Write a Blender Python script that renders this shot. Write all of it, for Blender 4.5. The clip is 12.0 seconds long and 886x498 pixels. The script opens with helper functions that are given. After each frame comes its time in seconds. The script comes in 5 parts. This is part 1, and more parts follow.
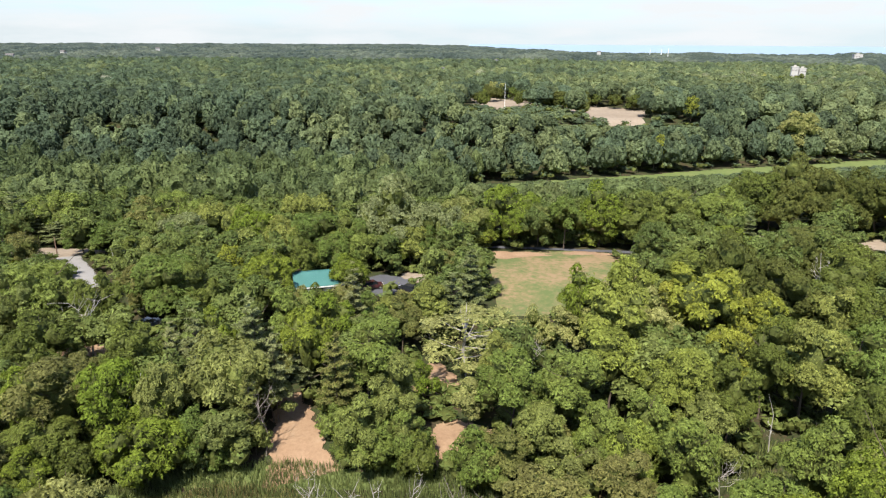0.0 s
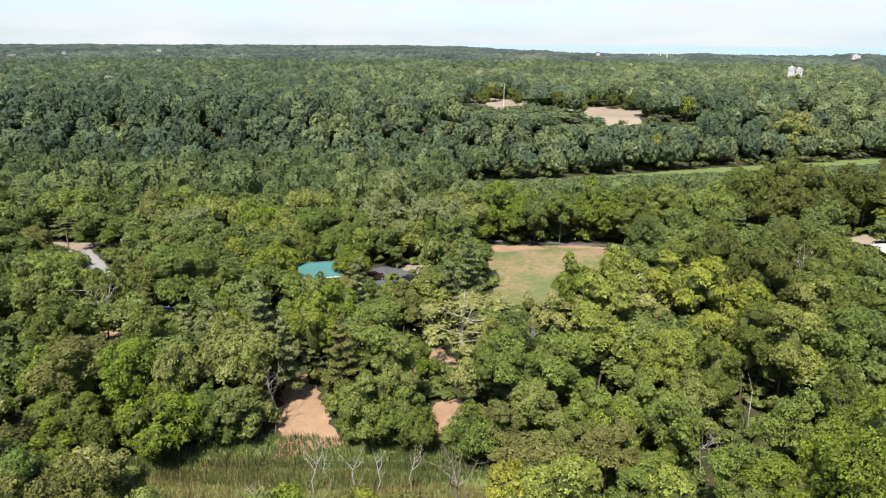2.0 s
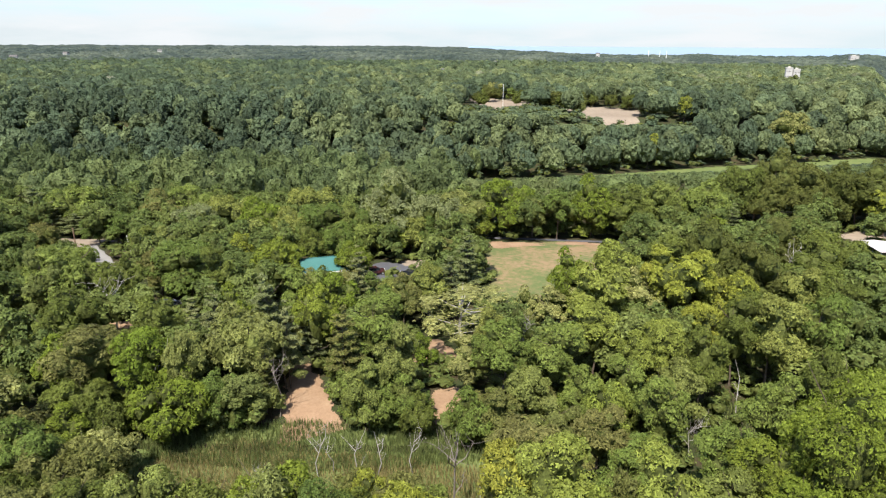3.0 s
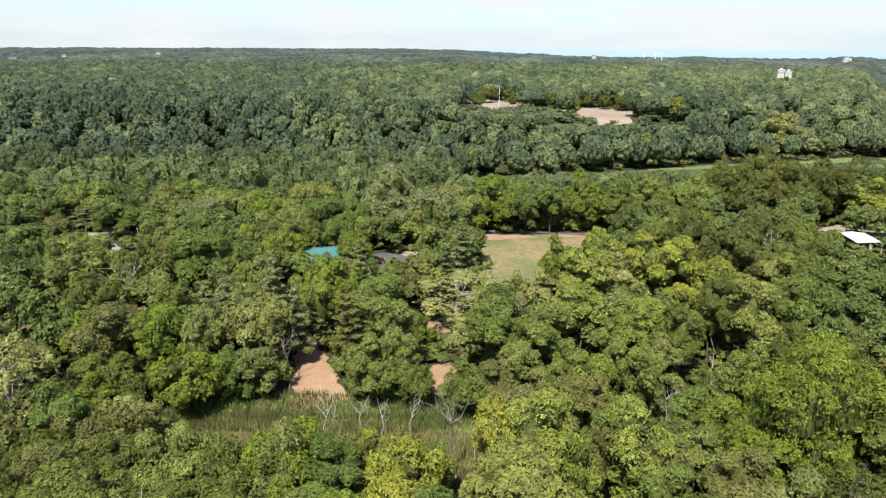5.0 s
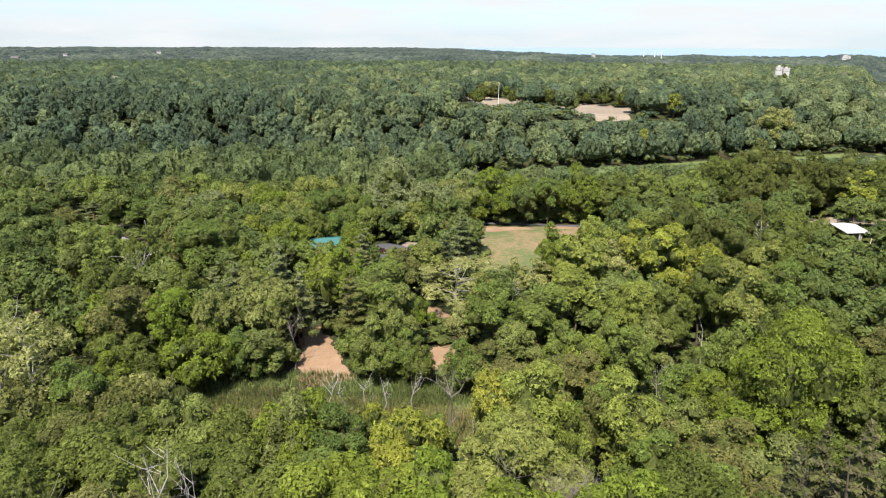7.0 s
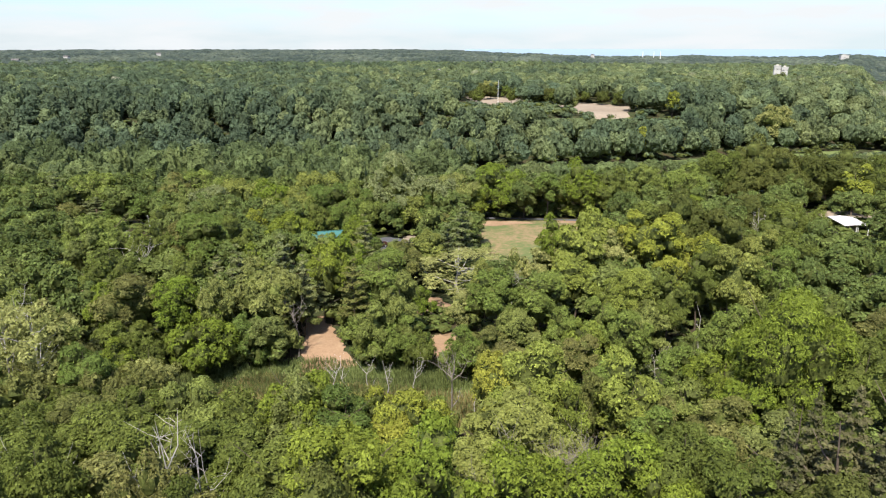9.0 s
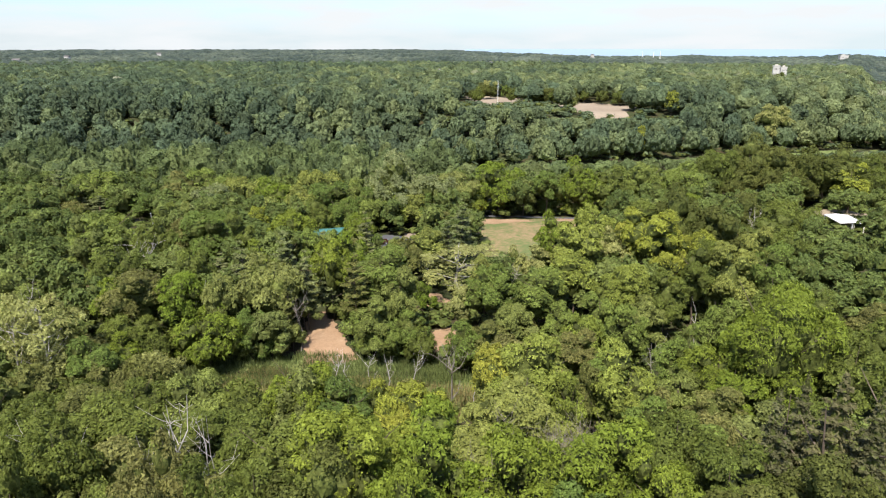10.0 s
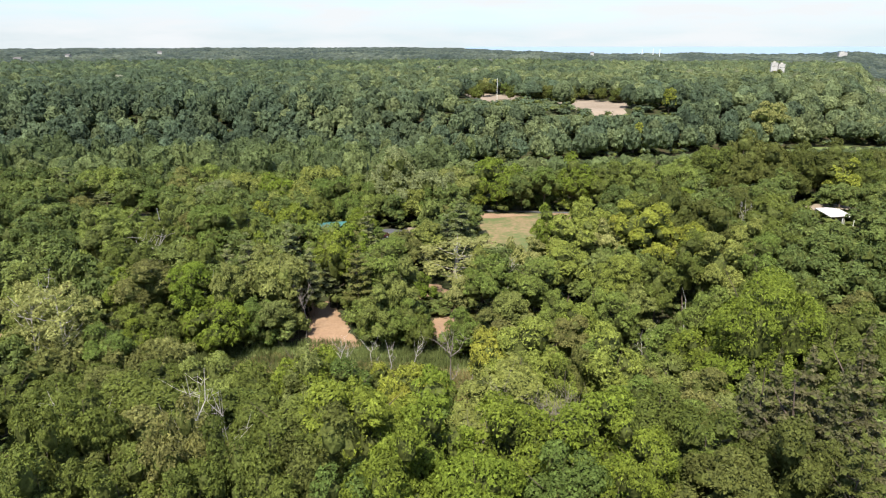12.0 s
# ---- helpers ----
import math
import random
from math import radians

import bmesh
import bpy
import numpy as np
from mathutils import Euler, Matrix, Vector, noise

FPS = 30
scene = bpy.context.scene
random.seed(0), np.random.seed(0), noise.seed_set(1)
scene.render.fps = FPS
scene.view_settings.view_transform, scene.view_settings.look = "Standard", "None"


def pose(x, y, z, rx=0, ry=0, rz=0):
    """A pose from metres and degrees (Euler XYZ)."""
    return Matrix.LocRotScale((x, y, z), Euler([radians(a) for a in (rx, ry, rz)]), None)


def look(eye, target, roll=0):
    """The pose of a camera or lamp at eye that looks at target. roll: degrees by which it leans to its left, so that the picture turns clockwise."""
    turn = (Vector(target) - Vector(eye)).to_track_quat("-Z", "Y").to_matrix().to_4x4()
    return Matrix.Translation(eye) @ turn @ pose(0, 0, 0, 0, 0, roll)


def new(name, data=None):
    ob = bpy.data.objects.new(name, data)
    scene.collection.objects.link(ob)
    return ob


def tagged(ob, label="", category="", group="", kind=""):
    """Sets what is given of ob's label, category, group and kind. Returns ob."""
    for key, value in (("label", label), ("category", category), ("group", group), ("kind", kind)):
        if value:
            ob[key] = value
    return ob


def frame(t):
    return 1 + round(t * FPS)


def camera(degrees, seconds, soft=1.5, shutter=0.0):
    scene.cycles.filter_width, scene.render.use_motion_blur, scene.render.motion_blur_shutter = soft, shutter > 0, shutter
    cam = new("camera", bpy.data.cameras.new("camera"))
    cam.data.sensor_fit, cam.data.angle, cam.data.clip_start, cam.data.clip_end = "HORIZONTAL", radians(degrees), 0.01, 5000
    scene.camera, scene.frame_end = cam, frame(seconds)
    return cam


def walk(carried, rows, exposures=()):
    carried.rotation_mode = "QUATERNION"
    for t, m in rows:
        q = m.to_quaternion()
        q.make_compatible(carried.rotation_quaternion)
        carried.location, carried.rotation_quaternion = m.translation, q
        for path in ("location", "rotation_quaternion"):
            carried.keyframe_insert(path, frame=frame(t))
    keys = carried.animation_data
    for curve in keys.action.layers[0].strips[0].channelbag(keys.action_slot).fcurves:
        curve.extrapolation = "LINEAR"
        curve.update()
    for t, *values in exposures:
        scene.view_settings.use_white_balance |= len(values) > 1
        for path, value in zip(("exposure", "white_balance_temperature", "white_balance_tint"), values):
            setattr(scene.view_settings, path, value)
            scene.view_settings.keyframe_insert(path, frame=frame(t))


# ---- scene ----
cam = camera(69.2, 12.0, 1.2)
PATH = [
    (0, (-0.046, -4.146, 50.86), (-0.067, -2.243, 50.244), 0.3),
    (0.5, (-0.077, -5.217, 50.83), (-0.097, -3.314, 50.214), 0.4),
    (1, (-0.069, -6.43, 50.77), (-0.089, -4.527, 50.156), 0.4),
    (1.5, (0.019, -7.854, 50.703), (-0.001, -5.951, 50.09), 0.3),
    (2, (0.158, -9.385, 50.65), (0.137, -7.481, 50.037), 0.3),
    (2.5, (0.279, -10.995, 50.611), (0.258, -9.091, 50.0), 0.3),
    (3, (0.38, -12.705, 50.551), (0.359, -10.8, 49.94), 0.3),
    (4.8, (0.484, -19.374, 50.08), (0.47, -17.467, 49.478), 0.3),
    (5, (0.499, -20.123, 50.053), (0.486, -18.217, 49.45), 0.3),
    (5.5, (0.573, -22.002, 49.892), (0.562, -20.096, 49.286), 0.3),
    (6, (0.601, -23.453, 49.759), (0.59, -21.547, 49.153), 0.3),
    (6.5, (0.614, -24.146, 49.581), (0.601, -22.24, 48.974), 0.3),
    (7, (0.629, -24.456, 49.331), (0.615, -22.551, 48.725), 0.2),
    (9, (0.502, -26.366, 47.799), (0.488, -24.459, 47.198), 0.0),
    (9.5, (0.495, -27.22, 47.753), (0.48, -25.312, 47.152), 0.0),
    (10, (0.502, -28.204, 47.734), (0.488, -26.297, 47.133), -0.0),
    (10.5, (0.521, -29.215, 47.758), (0.508, -27.308, 47.157), -0.1),
    (11, (0.547, -30.261, 47.765), (0.533, -28.354, 47.162), -0.1),
    (11.5, (0.624, -31.273, 47.776), (0.609, -29.366, 47.171), -0.1),
    (12, (0.706, -32.234, 47.786), (0.691, -30.328, 47.179), -0.1),
]
walk(cam, [(t, look(eye, target, roll)) for t, eye, target, roll in PATH])

# ---- light ----
SUN = Vector((-0.17, -0.48, 0.86)).normalized()
world = bpy.data.worlds.new("sky")
scene.world = world
world.use_nodes = True
wn, wl = world.node_tree.nodes, world.node_tree.links
wn.clear()
sky = wn.new("ShaderNodeTexSky")
sky.sky_type = "NISHITA"
sky.sun_disc = False
sky.sun_elevation = math.asin(SUN.z)
sky.sun_rotation = math.atan2(SUN.x, SUN.y)
sky.altitude = 100
sky.dust_density = 1.0
clear_air = wn.new("ShaderNodeBackground")
clear_air.inputs[1].default_value = 0.11
lift = wn.new("ShaderNodeVectorMath")
lift.operation = "MAXIMUM"
lift.inputs[1].default_value = (-1, -1, 0.015)
cool = wn.new("ShaderNodeVectorMath")
cool.operation = "MULTIPLY"
cool.inputs[1].default_value = (0.76, 0.92, 1.22)
wl.new(sky.outputs[0], cool.inputs[0])
wl.new(cool.outputs[0], clear_air.inputs[0])
cloud = wn.new("ShaderNodeBackground")
cloud.inputs[0].default_value = (0.93, 0.97, 1.0, 1)
cloud.inputs[1].default_value = 0.53
coord = wn.new("ShaderNodeTexCoord")
stretch = wn.new("ShaderNodeMapping")
stretch.inputs["Scale"].default_value = (2.6, 2.6, 15)
wl.new(coord.outputs["Generated"], stretch.inputs[0])
wl.new(coord.outputs["Generated"], lift.inputs[0])
wl.new(lift.outputs[0], sky.inputs[0])
puffs = wn.new("ShaderNodeTexNoise")
puffs.inputs["Scale"].default_value = 1.6
puffs.inputs["Detail"].default_value = 7
puffs.inputs["Roughness"].default_value = 0.55
wl.new(stretch.outputs[0], puffs.inputs[0])
cover = wn.new("ShaderNodeValToRGB")
cover.color_ramp.elements[0].position, cover.color_ramp.elements[0].color = 0.38, (0.34, 0.34, 0.34, 1)
cover.color_ramp.elements[1].position, cover.color_ramp.elements[1].color = 0.60, (1, 1, 1, 1)
wl.new(puffs.outputs[0], cover.inputs[0])
high = wn.new("ShaderNodeSeparateXYZ")
wl.new(coord.outputs["Generated"], high.inputs[0])
thinner = wn.new("ShaderNodeMapRange")
thinner.inputs["From Min"].default_value, thinner.inputs["From Max"].default_value = 0.08, 0.6
thinner.inputs["To Min"].default_value, thinner.inputs["To Max"].default_value = 1.0, 0.25
wl.new(high.outputs["Z"], thinner.inputs["Value"])
veil = wn.new("ShaderNodeMath")
veil.operation = "MULTIPLY"
wl.new(cover.outputs[0], veil.inputs[0])
wl.new(thinner.outputs[0], veil.inputs[1])
both = wn.new("ShaderNodeMixShader")
wl.new(veil.outputs[0], both.inputs[0])
wl.new(clear_air.outputs[0], both.inputs[1])
wl.new(cloud.outputs[0], both.inputs[2])
wo = wn.new("ShaderNodeOutputWorld")
wl.new(both.outputs[0], wo.inputs[0])

sun = new("sun", bpy.data.lights.new("sun", "SUN"))
sun.data.energy, sun.data.angle, sun.data.color = 5.0, radians(0.55), (1.0, 0.95, 0.86)
sun.matrix_world = look(SUN * 200, (0, 0, 0))
scene.view_settings.exposure = 0.88


# ---- materials ----
def material(name):
    m = bpy.data.materials.new(name)
    m.use_nodes = True
    n, l = m.node_tree.nodes, m.node_tree.links
    return m, n, l, n["Principled BSDF"]


def ramp_node(n, stops):
    r = n.new("ShaderNodeValToRGB")
    e = r.color_ramp.elements
    while len(e) < len(stops):
        e.new(0.5)
    for k, (p, c) in zip(e, stops):
        k.position, k.color = p, (*c, 1)
    return r


def noise_node(n, l, scale, detail=4, rough=0.55):
    c = n.new("ShaderNodeTexCoord")
    t = n.new("ShaderNodeTexNoise")
    t.inputs["Scale"].default_value, t.inputs["Detail"].default_value, t.inputs["Roughness"].default_value = scale, detail, rough
    l.new(c.outputs["Object"], t.inputs["Vector"])
    return t


def leaf_material(name, stops, spread=0.3, joined=False, gloss=0.7, grain=6.0, gaps=0.62, flutter=0.42):
    """Foliage: one hue for each tree out of the stops, each spray of leaves a little lighter or darker, light passing through."""
    m, n, l, p = material(name)
    stops = [(at, (r * 1.13, g * 1.07, b * 1.03)) for at, (r, g, b) in stops]
    if joined:
        pick = n.new("ShaderNodeAttribute")
        pick.attribute_name = "tint"
        seed = pick.outputs["Fac"]
    else:
        pick = n.new("ShaderNodeObjectInfo")
        seed = pick.outputs["Random"]
    hue = ramp_node(n, stops)
    l.new(seed, hue.inputs[0])
    geo = n.new("ShaderNodeNewGeometry")
    value = n.new("ShaderNodeMapRange")
    value.inputs["To Min"].default_value, value.inputs["To Max"].default_value = 1 - spread, 1 + spread
    l.new(geo.outputs["Random Per Island"], value.inputs["Value"])
    patch = n.new("ShaderNodeTexNoise")
    patch.inputs["Scale"].default_value, patch.inputs["Detail"].default_value = 0.35, 3
    l.new(geo.outputs["Position"], patch.inputs["Vector"])
    wide = n.new("ShaderNodeMapRange")
    wide.inputs["From Min"].default_value, wide.inputs["From Max"].default_value = 0.3, 0.7
    wide.inputs["To Min"].default_value, wide.inputs["To Max"].default_value = 0.75, 1.25
    l.new(patch.outputs[0], wide.inputs["Value"])
    times = n.new("ShaderNodeMath")
    times.operation = "MULTIPLY"
    l.new(value.outputs[0], times.inputs[0])
    l.new(wide.outputs[0], times.inputs[1])
    leaves = n.new("ShaderNodeTexVoronoi")
    leaves.inputs["Scale"].default_value = grain
    l.new(geo.outputs["Position"], leaves.inputs["Vector"])
    split = n.new("ShaderNodeSeparateColor")
    l.new(leaves.outputs["Color"], split.inputs[0])
    fine = n.new("ShaderNodeMapRange")
    fine.inputs["To Min"].default_value, fine.inputs["To Max"].default_value = 0.78, 1.26
    l.new(split.outputs[1], fine.inputs["Value"])
    grained = n.new("ShaderNodeMath")
    grained.operation = "MULTIPLY"
    l.new(times.outputs[0], grained.inputs[0])
    l.new(fine.outputs[0], grained.inputs[1])
    times = grained
    lean = n.new("ShaderNodeVectorMath")
    lean.operation = "MULTIPLY_ADD"
    lean.inputs[1].default_value = (flutter, flutter, flutter)
    l.new(leaves.outputs["Color"], lean.inputs[0])
    centred = n.new("ShaderNodeVectorMath")
    centred.inputs[1].default_value = (-flutter / 2, -flutter / 2, -flutter / 2)
    l.new(geo.outputs["Normal"], centred.inputs[0])
    l.new(centred.outputs[0], lean.inputs[2])
    turned = n.new("ShaderNodeVectorMath")
    turned.operation = "NORMALIZE"
    l.new(lean.outputs[0], turned.inputs[0])
    l.new(turned.outputs[0], p.inputs["Normal"])
    tone = n.new("ShaderNodeVectorMath")
    tone.operation = "SCALE"
    l.new(hue.outputs[0], tone.inputs[0])
    l.new(times.outputs[0], tone.inputs["Scale"])
    l.new(tone.outputs[0], p.inputs["Base Color"])
    p.inputs["Roughness"].default_value = gloss
    p.inputs["Specular IOR Level"].default_value = 0.1
    thin = n.new("ShaderNodeBsdfTranslucent")
    warm = n.new("ShaderNodeVectorMath")
    warm.operation = "MULTIPLY"
    warm.inputs[1].default_value = (0.34, 0.32, 0.14)
    l.new(tone.outputs[0], warm.inputs[0])
    l.new(warm.outputs[0], thin.inputs[0])
    mix = n.new("ShaderNodeAddShader")
    l.new(p.outputs[0], mix.inputs[0])
    l.new(thin.outputs[0], mix.inputs[1])
    edge = n.new("ShaderNodeMath")
    edge.operation = "GREATER_THAN"
    edge.inputs[1].default_value = gaps
    l.new(leaves.outputs["Distance"], edge.inputs[0])
    gap = n.new("ShaderNodeBsdfTransparent")
    cut = n.new("ShaderNodeMixShader")
    l.new(edge.outputs[0], cut.inputs[0])
    l.new(mix.outputs[0], cut.inputs[1])
    l.new(gap.outputs[0], cut.inputs[2])
    l.new(cut.outputs[0] if gaps < 1 else mix.outputs[0], n["Material Output"].inputs[0])
    return m


def surface(name, stops, scale=1.0, fine=14.0, rough=0.9, bump=0.3, metal=0.0):
    """A plain surface with variation at two scales and a fine relief."""
    m, n, l, p = material(name)
    a, b = noise_node(n, l, scale, 5), noise_node(n, l, fine, 6, 0.65)
    add = n.new("ShaderNodeMath")
    add.operation = "MULTIPLY_ADD"
    add.inputs[1].default_value = 0.45
    l.new(b.outputs[0], add.inputs[0])
    half = n.new("ShaderNodeMath")
    half.operation = "MULTIPLY"
    half.inputs[1].default_value = 0.55
    l.new(a.outputs[0], half.inputs[0])
    l.new(half.outputs[0], add.inputs[2])
    r = ramp_node(n, stops)
    l.new(add.outputs[0], r.inputs[0])
    l.new(r.outputs[0], p.inputs["Base Color"])
    p.inputs["Roughness"].default_value, p.inputs["Metallic"].default_value = rough, metal
    p.inputs["Specular IOR Level"].default_value = 0.12 if rough >= 0.9 else 0.5
    if bump:
        k = n.new("ShaderNodeBump")
        k.inputs["Strength"].default_value, k.inputs["Distance"].default_value = bump, 0.1
        l.new(b.outputs[0], k.inputs["Height"])
        l.new(k.outputs[0], p.inputs["Normal"])
    return m


GREENS = [(0.0, (0.058, 0.088, 0.020)), (0.35, (0.080, 0.114, 0.024)), (0.6, (0.100, 0.132, 0.029)), (0.8, (0.118, 0.134, 0.040)), (1.0, (0.078, 0.100, 0.030))]
LEAF = {
    "green": leaf_material("leaf_green", GREENS),
    "dark": leaf_material("leaf_dark", [(0, (0.056, 0.074, 0.015)), (1, (0.078, 0.098, 0.020))]),
    "bright": leaf_material("leaf_bright", [(0, (0.080, 0.116, 0.014)), (1, (0.108, 0.134, 0.019))]),
    "yellow": leaf_material("leaf_yellow", [(0, (0.138, 0.164, 0.024)), (1, (0.160, 0.170, 0.028))]),
    "pale": leaf_material("leaf_pale", [(0, (0.146, 0.162, 0.052)), (1, (0.166, 0.176, 0.062))]),
    "silver": leaf_material("leaf_silver", [(0, (0.200, 0.215, 0.165)), (1, (0.225, 0.235, 0.190))]),
    "sage": leaf_material("leaf_sage", [(0, (0.116, 0.136, 0.032)), (1, (0.130, 0.148, 0.037))]),
    "olive": leaf_material("leaf_olive", [(0, (0.082, 0.092, 0.026)), (1, (0.104, 0.106, 0.034))]),
    "lime": leaf_material("leaf_lime", [(0, (0.116, 0.148, 0.027)), (1, (0.134, 0.160, 0.033))]),
    "ash": leaf_material("leaf_ash", [(0, (0.104, 0.128, 0.054)), (1, (0.122, 0.144, 0.064))]),
    "pine": leaf_material("leaf_pine", [(0, (0.091, 0.112, 0.045)), (1, (0.119, 0.132, 0.057))], gaps=1.0),
    "deep": leaf_material("leaf_deep", [(0, (0.051, 0.062, 0.014)), (1, (0.068, 0.078, 0.020))]),
    "spruce": leaf_material("leaf_spruce", [(0, (0.056, 0.060, 0.028)), (1, (0.072, 0.070, 0.033))], gaps=1.0),
}
# greens of the distant woods, with aerial haze mixed in as extra blue
LEAF_WOODS_HAZE = leaf_material("leaf_woods_haze", [(0.0, (0.042, 0.063, 0.036)), (0.3, (0.065, 0.089, 0.043)), (0.55, (0.090, 0.114, 0.050)), (0.8, (0.106, 0.128, 0.054)), (0.92, (0.105, 0.118, 0.074)), (0.98, (0.14, 0.155, 0.05)), (1.0, (0.17, 0.18, 0.04))], 0.3, joined=True, grain=1.5, gaps=0.66, flutter=1.1)
LEAF_PARK = leaf_material("leaf_park", [(0.0, (0.054, 0.078, 0.022)), (0.4, (0.080, 0.108, 0.029)), (0.75, (0.104, 0.130, 0.036)), (1.0, (0.138, 0.154, 0.042))], 0.25, joined=True, grain=3.0, gaps=0.58)
LEAF_VALLEY = leaf_material("leaf_valley", [(0.0, (0.046, 0.066, 0.026)), (0.5, (0.070, 0.092, 0.033)), (1.0, (0.120, 0.140, 0.056))], 0.3, joined=True, grain=2.2, gaps=0.64, flutter=0.9)
# haze painted as grey-blue; darkened for shade the sheet of crowns lacks
LEAF_FAR_HAZE = leaf_material("leaf_far_haze", [(0.0, (0.018, 0.028, 0.024)), (0.5, (0.034, 0.047, 0.037)), (1.0, (0.070, 0.086, 0.062))], 0.25, joined=True, grain=0.25, gaps=1.0)
BARK = surface("bark", [(0.3, (0.06, 0.045, 0.032)), (0.7, (0.16, 0.125, 0.095))], 1.5, 9, 0.95, 0.5)
# dark green for crown cores: the shade inside a crown put into colour
CORE_SHADE = leaf_material("core_shade_leaves", [(0, (0.050, 0.063, 0.016)), (1, (0.064, 0.078, 0.020))], gaps=1.0)
BRUSHWOOD = surface("brushwood", [(0.3, (0.14, 0.115, 0.095)), (0.7, (0.25, 0.215, 0.185))], 1.5, 9, 0.95, 0.4)
DEADWOOD = surface("deadwood", [(0.3, (0.28, 0.25, 0.22)), (0.7, (0.48, 0.44, 0.40))], 1.5, 9, 0.9, 0.4)
EARTH = surface("forest_floor", [(0.32, (0.018, 0.016, 0.008)), (0.44, (0.058, 0.044, 0.024)), (0.54, (0.028, 0.042, 0.013)), (0.66, (0.078, 0.060, 0.034))], 0.2, 3.0, 0.95, 0.6)
SAND = surface("sand", [(0.3, (0.20, 0.122, 0.072)), (0.5, (0.275, 0.178, 0.108)), (0.7, (0.335, 0.235, 0.150))], 0.22, 2.2, 0.95, 0.5)
LAWN = surface("dry_lawn", [(0.42, (0.100, 0.125, 0.044)), (0.5, (0.158, 0.142, 0.062)), (0.58, (0.24, 0.165, 0.092))], 0.09, 0.8, 0.95, 0.4)
STRAW = surface("straw_field", [(0.35, (0.20, 0.155, 0.11)), (0.7, (0.32, 0.26, 0.195))], 0.03, 0.5, 0.95, 0.3)
MARSH = surface("marsh_grass", [(0.35, (0.085, 0.12, 0.035)), (0.55, (0.13, 0.155, 0.05)), (0.75, (0.19, 0.18, 0.075))], 0.05, 0.8, 0.95, 0.5)
ASPHALT = surface("asphalt", [(0.3, (0.055, 0.055, 0.062)), (0.7, (0.095, 0.093, 0.1))], 0.25, 9, 0.85, 0.2)
PALE_ROAD = surface("pale_road", [(0.3, (0.19, 0.178, 0.165)), (0.7, (0.28, 0.265, 0.245))], 0.3, 6, 0.9, 0.2)
# reflected sky and haze given to the water as a pale blue base colour
WATER_SKY_TONE = surface("lake_water_sky_tone", [(0.3, (0.22, 0.30, 0.37)), (0.7, (0.25, 0.33, 0.40))], 0.004, 0.05, 0.5, 0.0)
ROOF_GREEN = surface("green_metal_roof", [(0.3, (0.030, 0.120, 0.105)), (0.7, (0.046, 0.150, 0.132))], 0.4, 5, 0.55, 0.05)
WORN_WHITE = surface("worn_white", [(0.3, (0.42, 0.37, 0.35)), (0.55, (0.56, 0.52, 0.50)), (0.75, (0.66, 0.63, 0.61))], 0.3, 4, 0.8, 0.1)
WHITE_PAINT = surface("white_paint", [(0.3, (0.70, 0.69, 0.66)), (0.7, (0.82, 0.81, 0.78))], 0.5, 7, 0.6, 0.05)
CONCRETE = surface("pale_render", [(0.3, (0.40, 0.38, 0.35)), (0.7, (0.50, 0.48, 0.44))], 0.4, 4, 0.85, 0.1)
BEIGE_WALL = surface("beige_wall", [(0.3, (0.48, 0.44, 0.37)), (0.7, (0.58, 0.54, 0.46))], 0.5, 7, 0.8, 0.1)

# ---- the lie of the land ----
def smooth(a, b, v):
    k = np.clip((v - a) / (b - a), 0, 1)
    return k * k * (3 - 2 * k)


def waves(x, y):
    """A gentle, repeatable unevenness between -1 and 1."""
    return (np.sin(x * 0.051 + 1.3) * np.cos(y * 0.043 - 0.6) + 0.6 * np.sin(x * 0.11 - y * 0.07 + 2.1) + 0.4 * np.cos(x * 0.19 + y * 0.23)) / 2


def ground(x, y):
    """The height of the ground: a near bank, a marsh, a low bench, a valley, a wooded slope and the far plain."""
    x, y = np.asarray(x, float), np.asarray(y, float)
    z = 1.0 + 8.5 * smooth(34, 0, y)
    z = z + 2.0 * smooth(56, 66, y) - 3.0 * smooth(120, 165, y)
    z = z - 7 * smooth(172, 225, y)
    foot = 268 + 0.3 * np.clip(x, 0, 220)
    z = z + 19 * smooth(foot, foot + 48, y) + 2 * smooth(500, 1500, y)
    z = z - 3 * smooth(150, 330, x) * smooth(430, 560, y) - 5 * smooth(0.06, 0.22, x / np.maximum(y, 1)) * smooth(1200, 2400, y) - 9 * smooth(-0.08, 0.06, x / np.maximum(y, 1)) * smooth(1500, 2600, y)
    low = smooth(0.605, 0.645, x / np.maximum(y + 32, 1)) * smooth(285, 345, y) * smooth(1500, 1100, y)
    z = z * (1 - low) - 8 * low
    return z + 0.35 * waves(x, y) * smooth(20, 90, np.abs(y - 45)) + 2.2 * waves(x * 0.35, y * 0.35) * smooth(460, 700, y)


